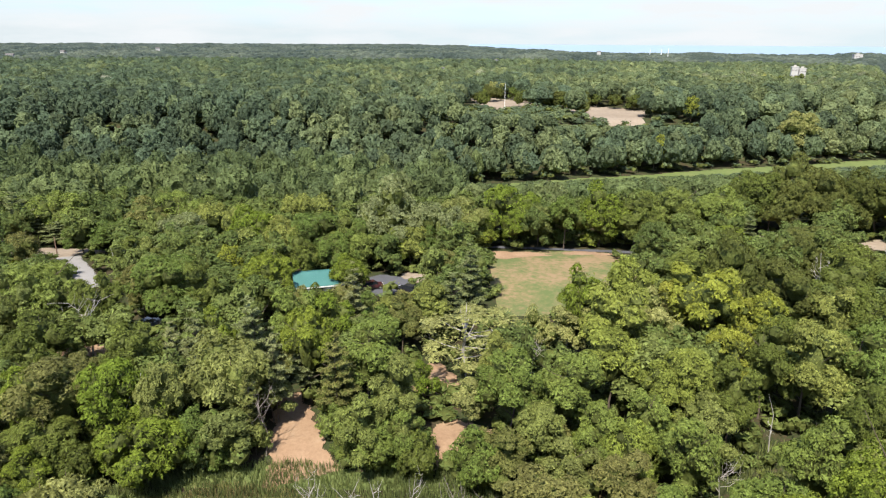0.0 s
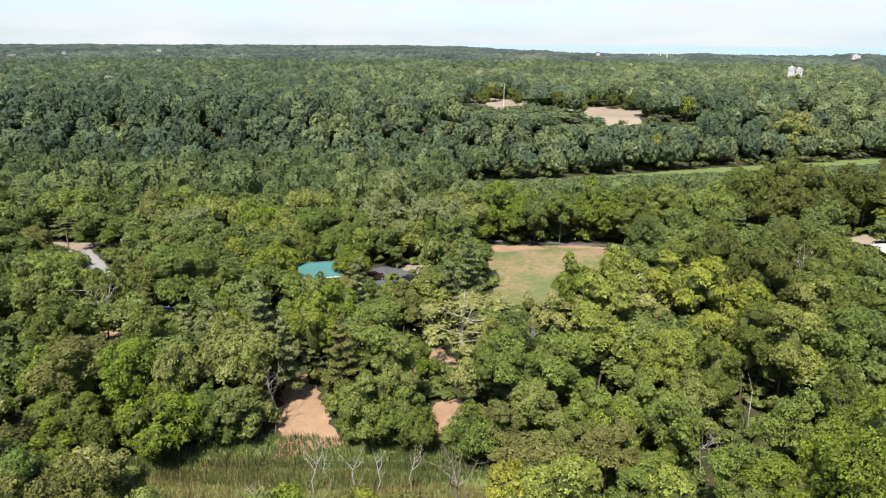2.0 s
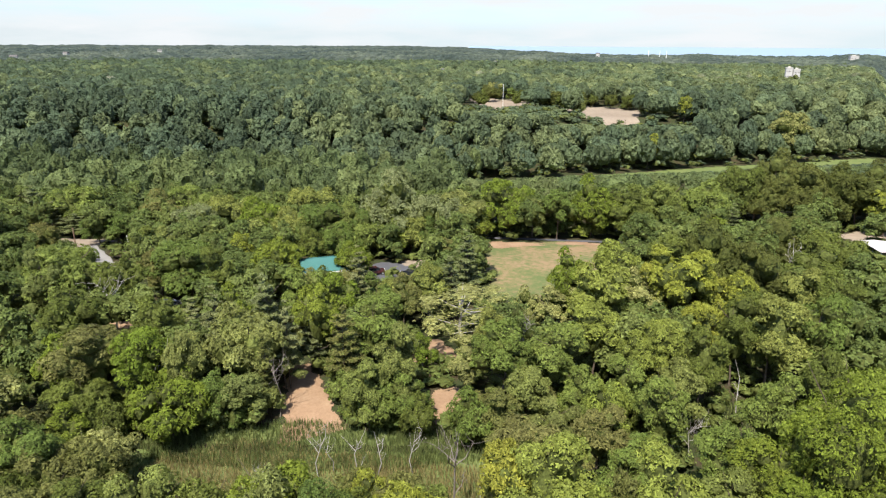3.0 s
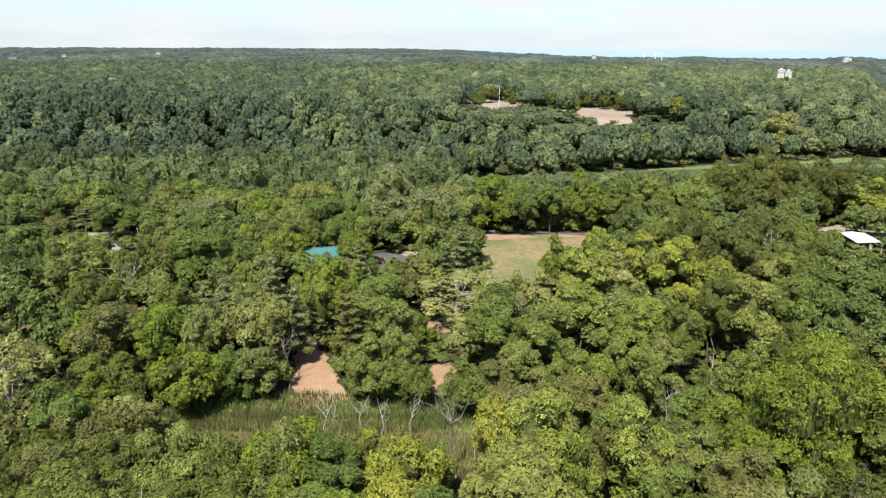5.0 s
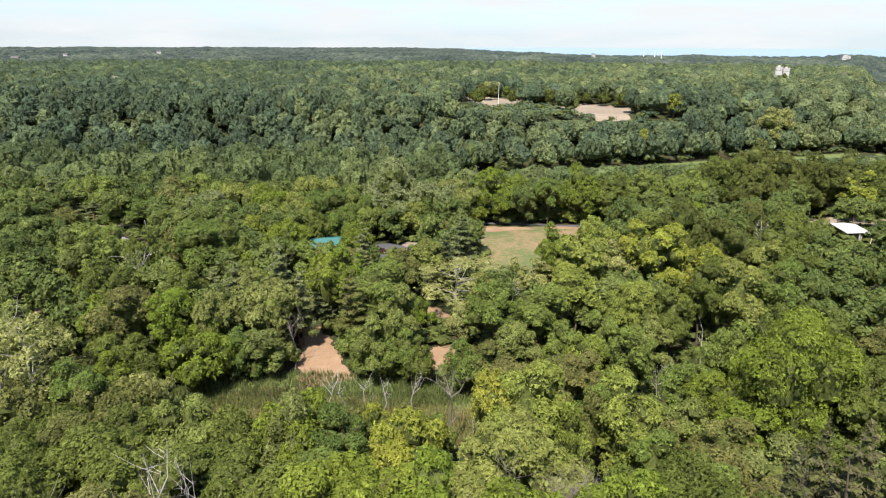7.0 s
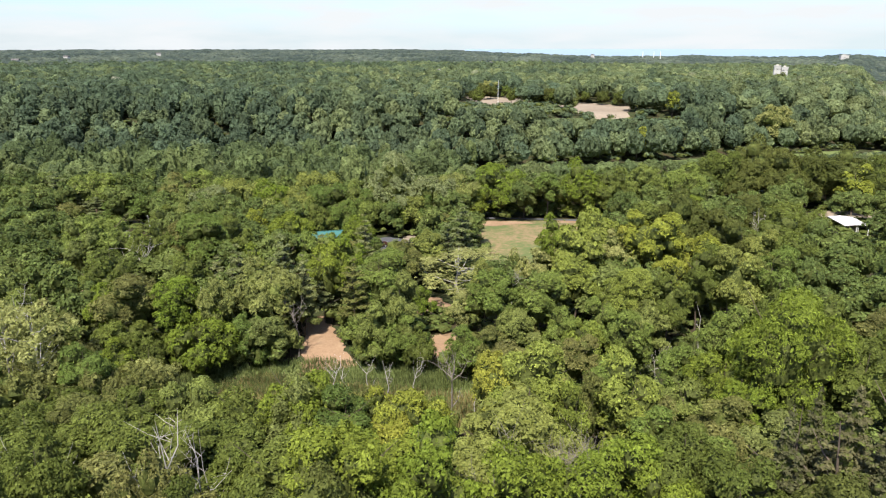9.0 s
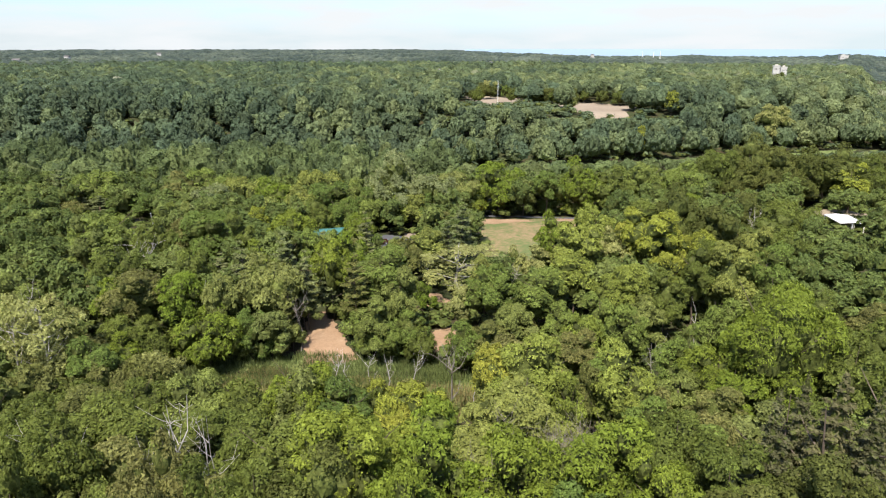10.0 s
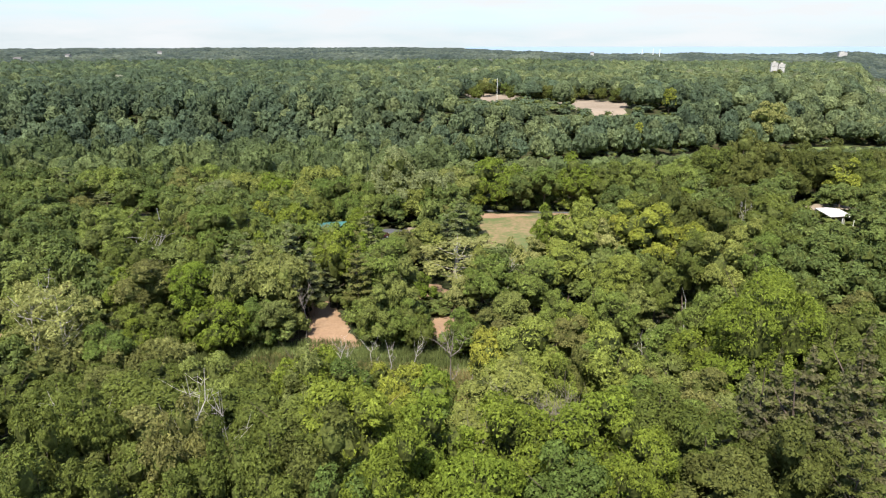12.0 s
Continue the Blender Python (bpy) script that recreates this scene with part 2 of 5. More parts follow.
# ---- mesh tools ----
def mesh_of(name, v, loops, counts, mats=(), tint=None, smooth_faces=False, slots=None):
    me = bpy.data.meshes.new(name)
    v, loops, counts = np.asarray(v, np.float32), np.asarray(loops, np.int32).ravel(), np.asarray(counts, np.int32)
    me.vertices.add(len(v))
    me.vertices.foreach_set("co", v.ravel())
    me.loops.add(len(loops))
    me.loops.foreach_set("vertex_index", loops)
    me.polygons.add(len(counts))
    me.polygons.foreach_set("loop_start", (np.cumsum(counts) - counts).astype(np.int32))
    me.polygons.foreach_set("use_smooth", np.full(len(counts), smooth_faces))
    me.update(calc_edges=True)
    for m in mats:
        me.materials.append(m)
    if slots is not None:
        me.polygons.foreach_set("material_index", np.asarray(slots, np.int32))
    if tint is not None:
        me.attributes.new("tint", "FLOAT", "POINT").data.foreach_set("value", np.asarray(tint, np.float32))
    return me


def join_geo(geos):
    """Several (vertices, loops, counts) as one."""
    vs, ls, cs, base = [], [], [], 0
    for v, l, c in geos:
        vs.append(v), ls.append(np.asarray(l).ravel() + base), cs.append(c)
        base += len(v)
    return np.concatenate(vs), np.concatenate(ls), np.concatenate(cs)


def sheet(name, xs, ys, height, mat, keep=None, lift=0.0):
    """Ground cover over a grid, with only the cells that keep() accepts."""
    gx, gy = np.meshgrid(xs, ys)
    v = np.stack([gx, gy, height(gx, gy) + lift], -1).reshape(-1, 3)
    w = len(xs)
    i, j = np.meshgrid(np.arange(w - 1), np.arange(len(ys) - 1))
    a = (j * w + i).ravel()
    q = np.stack([a, a + 1, a + w + 1, a + w], -1)
    if keep is not None:
        c = v[q].mean(1)
        q = q[keep(c[:, 0], c[:, 1])]
        used, inv = np.unique(q, return_inverse=True)
        v, q = v[used], inv.reshape(-1, 4)
    return new(name, mesh_of(name, v, q, np.full(len(q), 4), [mat], smooth_faces=True))


def part(name, bm, mat, parent, label=""):
    me = bpy.data.meshes.new(name)
    bm.to_mesh(me)
    bm.free()
    me.materials.append(mat)
    ob = new(name, me)
    ob.parent = parent
    return tagged(ob, label)


def tube(points, radii, sides=6):
    """A tapered tube along points, as geometry."""
    p, n = np.asarray(points, float), len(points)
    v = []
    for k in range(n):
        d = p[min(k + 1, n - 1)] - p[max(k - 1, 0)]
        d = d / (np.linalg.norm(d) + 1e-9)
        a = np.cross(d, (0.31, 0.95, 0.08) if abs(d[1]) < 0.9 else (1, 0, 0))
        a = a / (np.linalg.norm(a) + 1e-9)
        b = np.cross(d, a)
        t = np.arange(sides) * 2 * np.pi / sides
        v.append(p[k] + radii[k] * (np.cos(t)[:, None] * a + np.sin(t)[:, None] * b))
    v = np.concatenate(v)
    q = [(k * sides + i, k * sides + (i + 1) % sides, (k + 1) * sides + (i + 1) % sides, (k + 1) * sides + i) for k in range(n - 1) for i in range(sides)]
    return v, np.array(q), np.full(len(q), 4)


ICO_V = np.array([(0, 0, -1)] + [(math.cos(a) * 0.894, math.sin(a) * 0.894, -0.447) for a in np.arange(5) * 1.2566] + [(math.cos(a) * 0.894, math.sin(a) * 0.894, 0.447) for a in np.arange(5) * 1.2566 + 0.6283] + [(0, 0, 1)])
ICO_F = np.array([f for i in range(5) for f in ((1 + i, 1 + (i + 1) % 5, 6 + i), (1 + (i + 1) % 5, 6 + (i + 1) % 5, 6 + i), (6 + i, 6 + (i + 1) % 5, 11))])


def foliage(rng, centres, radii, count, size, core=0.8, low=-0.55, ragged=0.16, flat=0.0, cores=None, tumble=0.3, dome=0.0, bare=0):
    """Sprays of leaves over clumps: count small pointed blades on the outside of ellipsoids, with a core in the main
    ones, flagged for a dark colour that stands for shade.
    """
    c, r = np.asarray(centres, float), np.asarray(radii, float)
    area = r[:, 0] * (r[:, 0] + 2 * r[:, 2])
    area[:bare] *= 0.15
    k = rng.choice(len(c), size=int(count * 3.2), p=area / area.sum())
    d = rng.normal(size=(len(k), 3))
    d /= np.linalg.norm(d, axis=1)[:, None]
    d[:, 2] = np.where(d[:, 2] < low, -d[:, 2], d[:, 2])
    p = c[k] + r[k] * d * (1 + rng.normal(0, ragged, len(k)))[:, None]
    inside = np.zeros(len(k), bool)
    for j in range(len(c)):
        inside |= (((p - c[j]) / r[j]) ** 2).sum(1) < 0.6
    p, d = p[~inside][:count], d[~inside][:count]
    n = d / r[k][~inside][:count]
    n /= np.linalg.norm(n, axis=1)[:, None]
    if dome:
        lo, hi = (c - r).min(0), (c + r).max(0)
        out = (p - (lo + hi) / 2 * (1, 1, 0.9)) / ((hi - lo) / 2) ** 2
        n = n * (1 - dome) + dome * out / (np.linalg.norm(out, axis=1)[:, None] + 1e-9)
    n = n * (1 - flat) + np.array((0, 0, flat + 0.15)) + rng.normal(0, tumble, n.shape)
    n /= np.linalg.norm(n, axis=1)[:, None]
    a = np.cross(n, rng.normal(size=n.shape))
    a /= np.linalg.norm(a, axis=1)[:, None]
    b = np.cross(n, a)
    s = size * rng.uniform(0.55, 1.4, len(p))[:, None]
    skew = rng.uniform(-0.3, 0.3, len(p))[:, None]
    v = np.stack([p - a * s * 0.55 - b * s * 0.4, p + a * s * (0.6 + skew) - b * s * skew, p - a * s * (0.2 + skew) + b * s * 0.5], 1).reshape(-1, 3)
    geos = [(v, np.arange(len(v)), np.full(len(p), 3))]
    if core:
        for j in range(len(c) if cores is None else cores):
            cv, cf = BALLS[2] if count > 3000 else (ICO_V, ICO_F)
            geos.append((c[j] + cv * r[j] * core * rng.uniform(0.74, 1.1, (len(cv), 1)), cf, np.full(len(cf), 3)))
    out = join_geo(geos)
    return (*out, np.arange(len(out[2])) >= len(p))


def broad_clumps(rng, height, radius, masses, subs, bottom, level=1.0):
    """Where the leaf masses of a broad crown sit, and the smaller clumps that break their outline."""
    z0 = height * bottom
    mid, half = (height + z0) / 2, (height - z0) / 2
    i = np.arange(masses) + 0.5
    up = 1 - 1.5 * i / masses
    turn = i * 2.39996 + rng.uniform(0, 6.28)
    ring = np.sqrt(np.clip(1 - up ** 2, 0, 1))
    d = np.stack([np.cos(turn) * ring, np.sin(turn) * ring, up], 1) + rng.normal(0, 0.16, (masses, 3))
    rm = radius * rng.uniform(0.34, 0.52, masses) * (9 / max(masses, 5)) ** 0.3
    c = d * rng.uniform(0.5, 0.72, masses)[:, None] * (radius, radius, half) + (0, 0, mid)
    cs, rs = [c], [rm[:, None] * (1, 1, 0.9)]
    for j in range(masses if subs else 0):
        e = d[j] * 0.9 + rng.normal(0, 0.62, (subs, 3)) + (0, 0, 0.25)
        e /= np.linalg.norm(e, axis=1)[:, None]
        cs.append(c[j] + e * rm[j] * rng.uniform(0.62, 1.08, subs)[:, None])
        rs.append(rm[j] * rng.uniform(0.19, 0.42, subs)[:, None] * np.column_stack([rng.uniform(0.8, 1.3, subs), rng.uniform(0.8, 1.3, subs), rng.uniform(0.55, 1.05, subs) * level]))
    return np.concatenate(cs), np.concatenate(rs)


def broad_crown(rng, height, radius, masses, subs, count, size, bottom=0.28, core=0.87, ragged=0.12, tumble=0.26, dome=0.1, level=1.15):
    c, r = broad_clumps(rng, height, radius, masses, subs, bottom, level)
    z0 = height * bottom
    c = np.concatenate([[(0, 0, (height + z0) / 2)], c])
    r = np.concatenate([[(radius * 0.5, radius * 0.5, (height - z0) * 0.32)], r])
    return foliage(rng, c, r, count, size, core, -0.15 if subs else -0.55, cores=masses + 1, ragged=ragged, tumble=tumble, dome=dome, bare=masses + 1 if subs else 0)


def ball(level):
    """A sphere of small triangles: corners and faces."""
    bm = bmesh.new()
    bmesh.ops.create_icosphere(bm, subdivisions=level, radius=1.0)
    v = np.array([p.co[:] for p in bm.verts])
    f = np.array([[p.index for p in q.verts] for q in bm.faces])
    bm.free()
    return v, f


BALLS = {k: ball(k) for k in (2, 3)}


def dome_crown(rng, height, radius, bumps, count, size, level=3):
    """The head of a forest tree: a lobed dome, pinched below, with loose sprays of leaves over it."""
    i = np.arange(bumps) + 0.5
    up = 1 - 1.3 * i / bumps
    turn = i * 2.39996 + rng.uniform(0, 6.28)
    ring = np.sqrt(np.clip(1 - up ** 2, 0, 1))
    d = np.stack([np.cos(turn) * ring, np.sin(turn) * ring, up], 1) + rng.normal(0, 0.1, (bumps, 3))
    d /= np.linalg.norm(d, axis=1)[:, None]
    push = rng.uniform(0.74, 1.16, bumps)
    wide = 1.9 / math.sqrt(bumps)
    big, mid = np.array((radius, radius, height * 0.50)), np.array((0, 0, height * 0.48))
    v, f = BALLS[level]
    gap = np.arccos(np.clip(v @ d.T, -1, 1)) / wide
    lobe = np.sqrt(np.clip(1 - gap ** 2, 0, 1)) * push
    far = 0.6 + 0.42 * lobe.max(1) + rng.normal(0, 0.025, len(v))
    far = far * np.where(v[:, 2] < -0.1, 1 + 0.3 * (v[:, 2] + 0.1), 1)
    shell = (v * far[:, None] * big + mid, f, np.full(len(f), 3))
    c = mid + d * big * 0.74 * push[:, None]
    r = np.tile(big * wide * 0.66, (bumps, 1))
    lv, ll, lc, _ = foliage(rng, c, r, count, size, 0, -0.2, 0.06, tumble=0.22, dome=0.2)
    out = join_geo([(lv, ll, lc), shell])
    return (*out, np.zeros(len(out[2]), bool))


def pine_crown(rng, height, radius, count, size):
    """Level tiers of feathery boughs, with air between them."""
    c, r = [], []
    for k in range(8):
        z = height * (0.3 + 0.68 * k / 7)
        tier = radius * (1.0 - 0.78 * (k / 7) ** 1.3)
        for j in range(6 if k < 6 else 4):
            t = k * 2.1 + j * 6.2832 / (6 if k < 6 else 4) + rng.uniform(-0.4, 0.4)
            reach = tier * rng.uniform(0.65, 1.2)
            lift = rng.uniform(-0.25, 0.35)
            for q in (0.4, 0.7, 0.98):
                c.append((math.cos(t) * reach * q, math.sin(t) * reach * q, z + 0.16 * q * reach + lift))
                s = reach * (0.25 - 0.09 * q) + 0.1
                r.append((s * 1.25, s * 1.25, s * 0.32 + 0.06))
    return foliage(rng, c, r, count, size, 0.7, ragged=0.22, flat=0.45, low=-0.3)


def spruce_crown(rng, height, radius, count, size):
    """A cone of long boughs that droop and turn up at the tips."""
    c, r = [], []
    for k in range(14):
        z = height * (0.08 + 0.88 * k / 13)
        reach = radius * (1.04 - k / 13.6)
        n = 8 if k < 8 else 5
        for j in range(n):
            t = k * 1.7 + j * 6.2832 / n + rng.uniform(-0.25, 0.25)
            go = reach * rng.uniform(0.8, 1.15)
            for q in (0.3, 0.62, 0.95):
                c.append((math.cos(t) * go * q, math.sin(t) * go * q, z - go * 0.32 * q * (1.25 - q)))
                s = go * (0.25 - 0.1 * q) + 0.12
                r.append((s * 1.1, s * 1.1, s * 0.6))
        c.append((0, 0, z))
        r.append((reach * 0.5 + 0.1, reach * 0.5 + 0.1, height * 0.07))
    return foliage(rng, c, r, count, size, 0.8, ragged=0.16, flat=0.15, tumble=0.3)


def trunk_geo(rng, height, girth, limbs, reach, lean=0.4):
    """A tapered stem with rising limbs."""
    bend = rng.normal(0, lean, (5, 2))
    z = np.array([-0.6, 0.12, 0.35, 0.62, 0.9]) * [1, height, height, height, height]
    pts = np.column_stack([np.cumsum(bend * [[0], [0.5], [0.7], [0.8], [0.8]], 0), z])
    geos = [tube(pts, girth * np.array([1.25, 0.95, 0.75, 0.45, 0.1]), 7)]
    for k in range(limbs):
        t = rng.uniform(0.25, 0.75)
        at = np.array([np.interp(t * height, z, pts[:, i]) for i in range(3)])
        turn, go = rng.uniform(0, 6.28), reach * rng.uniform(0.55, 0.9)
        tip = at + (math.cos(turn) * go, math.sin(turn) * go, go * rng.uniform(0.4, 0.9))
        mid = (at + tip) / 2 + (0, 0, -go * 0.1)
        geos.append(tube([at, mid, tip], girth * np.array([0.42, 0.26, 0.06]), 5))
    return join_geo(geos)


STOCK = {}


def tree_stock(kind, seed, height, radius, crown, girth=0.2, limbs=6):
    """Makes the meshes of one tree of a kind, to be planted many times."""
    rng = np.random.default_rng(seed)
    t = mesh_of("trunk", *trunk_geo(rng, height, girth, limbs, radius), [BARK], smooth_faces=True)
    v, l, c, inner = crown(rng)
    STOCK.setdefault(kind, []).append((mesh_of("crown", v, l, c, [LEAF["green"], CORE_SHADE], slots=inner), t, height, radius))


for s in range(8):
    low = (0.1, 0.22, 0.14, 0.05)[s % 4]
    masses = (9, 12, 7, 10)[s % 4]
    tree_stock("broadleaf_near", 11 + s, 16, 4.6, lambda g: broad_crown(g, 16, 4.6, masses, 26, 6200, 0.38, low))
    tree_stock("broadleaf", 31 + s, 16, 4.6, lambda g: broad_crown(g, 16, 4.6, masses, 20, 3900, 0.47, low))
for s in range(6):
    masses = (11, 14, 9)[s % 3]
    tree_stock("broadleaf_close", 81 + s, 16, 4.6, lambda g: broad_crown(g, 16, 4.6, masses, 28, 11500, 0.3, 0.2, 0.72, 0.1, 0.3, 0.1, 0.8))
for s in range(2):
    tree_stock("spreading_tree", 91 + s, 15, 8.0, lambda g: broad_crown(g, 15, 8.0, (13, 11)[s], 28, 16000, 0.34, 0.12, 0.82, 0.09, 0.3, 0.1, 0.9), 0.32, 10)
for s in range(4):
    tree_stock("shrub", 71 + s, 4, 2.4, lambda g: broad_crown(g, 4, 2.4, 6, 4, 1500, 0.30, 0.0), 0.06, 4)
for s in range(2):
    tree_stock("open_tree", 41 + s, 16, 4.6, lambda g: broad_crown(g, 16, 4.6, 9, 7, 4200, 0.36, 0.2, 0, 0.3), 0.24, 16)
    tree_stock("pine", 51 + s, 17, 4.0, lambda g: pine_crown(g, 17, 4.0, 4200, 0.42), 0.2, 10)
    tree_stock("spruce", 61 + s, 15, 3.4, lambda g: spruce_crown(g, 15, 3.4, 17000, 0.2), 0.2, 4)

for s in range(4):
    masses = (13, 16, 12, 15)[s]
    tree_stock("broadleaf_wide", 171 + s, 13, 6.6, lambda g: broad_crown(g, 13, 6.6, masses, 20, 5200, 0.52, 0.06), 0.26, 8)
    tree_stock("broadleaf_low", 181 + s, 7, 4.2, lambda g: broad_crown(g, 7, 4.2, masses, 18, 4200, 0.36, 0.02), 0.12, 6)

PLANTED = []
TREE_WORDS = {
    "green": "full-leaved broadleaf tree with a rounded mid-green crown", "deep": "tall broadleaf tree with deep green leaves", "dark": "dense broadleaf tree with a dark green crown",
    "bright": "leafy tree with a bright fresh-green crown", "yellow": "tree turning yellow-green with a clumped crown",
    "lime": "tall willowy tree with light fresh-green leaves", "ash": "tall tree with silvery ash-green leaves", "silver": "silvery pale grey-green tree on the far slope", "sage": "light sage-green tree with a dense rounded crown", "pale": "pale silvery-green tree with an open crown", "olive": "tired brownish-olive tree with thinning leaves", "spruce": "brownish dark green spruce with drooping boughs", "pine": "conifer with dark grey-green needled boughs"}


def plant(kind, x, y, height, radius, hue="green", pick=None, turn=None):
    """One tree, standing on the ground."""
    k = len(PLANTED)
    if kind in ("broadleaf", "broadleaf_near") and radius / height > 0.37:
        kind = "broadleaf_low" if height < 10 and y < 70 else "broadleaf_wide"
    crown, trunk, h0, r0 = STOCK[kind][(pick if pick is not None else k * 7 + 3) % len(STOCK[kind])]
    name = {"broadleaf_wide": "tree", "broadleaf_low": "tree", "broadleaf_close": "tree", "spreading_tree": "tree", "broadleaf_near": "tree", "broadleaf": "tree", "open_tree": "tree", "pine": "pine_tree", "spruce": "spruce_tree", "shrub": "shrub"}[kind]
    root = new(name)
    z = float(ground(x, y))
    for label, me in (("trunk", trunk), ("crown", crown)):
        ob = new(label, me)
        ob.parent = root
        if label == "trunk" and kind == "open_tree":
            ob.material_slots[0].link = "OBJECT"
            ob.material_slots[0].material = DEADWOOD
        if label == "crown":
            ob.material_slots[0].link = "OBJECT"
            ob.material_slots[0].material = LEAF[hue]
    root.matrix_basis = Matrix.LocRotScale((x, y, z), Euler((0, 0, turn if turn is not None else k * 2.4)), (radius / r0, radius / r0, height / h0))
    words = TREE_WORDS[hue] if kind != "shrub" else {"yellow": "yellow-green bushy shrub", "pale": "pale grey-green shrub"}.get(hue, "leafy green shrub") + " at the wood's edge"
    tagged(root, words, {"shrub": "shrub"}.get(kind, "tree"), "shrubs" if kind == "shrub" else "trees of the near wood")
    PLANTED.append((x, y, radius))
    return root


# ---- ground, clearings and water ----
def blob(cx, cy, rx, ry, seed=0.0, rough=0.18):
    """An uneven oval on the plan."""
    def inside(x, y):
        t = np.arctan2((y - cy) / ry, (x - cx) / rx)
        edge = 1 + rough * (np.sin(3 * t + seed) * 0.5 + np.sin(5 * t + seed * 2.3) * 0.3 + np.sin(9 * t - seed) * 0.25 + np.sin(17 * t + seed * 3) * 0.15)
        return ((x - cx) / rx) ** 2 + ((y - cy) / ry) ** 2 < edge ** 2
    return inside


def strip(x0, y0, x1, y1, wide):
    """A band on the plan."""
    L = math.hypot(x1 - x0, y1 - y0)
    def inside(x, y):
        u = ((x - x0) * (x1 - x0) + (y - y0) * (y1 - y0)) / L
        v = ((x - x0) * (y1 - y0) - (y - y0) * (x1 - x0)) / L
        return (u > 0) & (u < L) & (np.abs(v) < wide / 2 + 0.15 * np.sin(u * 0.9))
    return inside


def taper(x0, y0, x1, y1, wide, narrow):
    """A band that narrows, with worn edges."""
    L = math.hypot(x1 - x0, y1 - y0)
    def inside(x, y):
        u = ((x - x0) * (x1 - x0) + (y - y0) * (y1 - y0)) / L
        v = ((x - x0) * (y1 - y0) - (y - y0) * (x1 - x0)) / L
        half = (wide + (narrow - wide) * u / L) / 2 + 0.35 * np.sin(u * 1.1 + 0.6) + 0.2 * np.sin(u * 2.9)
        return (u > 0) & (u < L) & (np.abs(v) < half)
    return inside


def spaced(*runs):
    return np.unique(np.concatenate([np.arange(a, b, s) for a, b, s in runs]))


def lawn_edge(x, y):
    """The lawn: straight along the pines, bowed out under the far trees."""
    far = 142.6 + 6.2 * np.exp(-((x - 28) / 10) ** 2) + 0.5 * np.sin(x * 0.9)
    return (x > 8.7 + 0.5 * np.sin(y * 0.35)) & (x < 40.5 + 0.8 * np.sin(y * 0.27)) & (y > 104) & (y < far)


tagged(sheet("ground", spaced((-4900, -500, 200), (-500, -120, 20), (-120, 180, 3), (180, 500, 20), (500, 4901, 200)), spaced((-1500, -100, 100), (-100, 400, 3), (400, 900, 20), (900, 4901, 100)), ground, EARTH), "brown forest floor rolling away to the horizon", "ground", kind="structure")
CLEAR = []


def cover(name, inside, box, mat, label, lift=0.06, step=0.6, category="ground"):
    x0, y0, x1, y1 = box
    CLEAR.append(inside)
    return tagged(sheet(name, np.arange(x0, x1, step), np.arange(y0, y1, step), ground, mat, inside, lift), label, category, kind="structure")


cover("marsh", blob(-17, 51.5, 26, 9.8, 1.0, 0.1), (-60, 20, 30, 66), MARSH, "reed marsh with green and straw-coloured cattails", 0.08, 0.4)
cover("sand_slope", taper(-17.3, 59.2, -22.6, 76.0, 8.2, 3.2), (-30, 50, -5, 82), SAND, "bare orange sand slope worn between the trees", 0.14, 0.2)
cover("sand_patch", blob(1.5, 66, 4.2, 3.6, 2.0), (-8, 55, 12, 75), SAND, "small bare patch of orange sand among trees", 0.14, 0.2)
cover("sand_patch", blob(-3.2, 61.8, 3.2, 1.6, 1.0), (-10, 55, 6, 70), SAND, "small bare patch of orange sand beside the reeds", 0.14, 0.2)
cover("sand_patch", blob(-2.2, 80, 3.6, 5.0, 3.0), (-10, 70, 6, 90), SAND, "reddish bare earth in the shade of trees", 0.14, 0.2)
cover("sand_patch", blob(-58.5, 88.5, 5.5, 3.0, 2.2), (-70, 80, -48, 98), SAND, "pale sandy bank between trees", 0.14, 0.2)
cover("sand_patch", blob(-71.5, 84.5, 4.2, 5.0, 1.2), (-80, 76, -62, 94), SAND, "pale bare ground between trees", 0.14, 0.3)
cover("sand_patch", blob(-70.0, 62.5, 3.0, 4.2, 0.5), (-78, 54, -62, 72), SAND, "pale bare ground beside the open trees", 0.14, 0.3)
cover("lawn", lawn_edge, (0, 98, 45, 165), LAWN, "mown park lawn with dry brown patches", 0.1)
cover("wet_meadow", strip(-5, 241, 245, 323, 30), (-16, 210, 262, 345), MARSH, "long green meadow beside the wooded slope", 0.1, 2.0)
cover("far_field", blob(89, 372, 23, 40, 0.3, 0.22), (50, 315, 132, 450), STRAW, "mown straw-coloured field on the plateau", 0.2, 2.0)
cover("river_meadow", blob(402, 585, 20, 75, 0.8, 0.1), (370, 490, 440, 670), MARSH, "pale green meadow beyond the wooded slope", 0.2, 3.0)
cover("river", blob(600, 890, 40, 70, 0.8, 0.1), (540, 800, 660, 980), WATER_SKY_TONE, "pale river reach beyond the meadow", 0.3, 5.0, "water")
cover("far_field", blob(33, 420, 21, 45, 1.3, 0.25), (4, 360, 80, 510), STRAW, "mown straw-coloured field on the plateau", 0.2, 2.0)
cover("car_park", blob(-13.2, 119.5, 4.8, 6.0, 1.7, 0.1), (-22, 108, -4, 130), ASPHALT, "dark asphalt car park beside the shelter", 0.12, 0.4, "car park")
cover("verge", blob(-5.0, 124.5, 6.0, 3.4, 0.9), (-14, 116, 5, 132), STRAW, "dry straw-coloured grass verge", 0.1, 0.4)
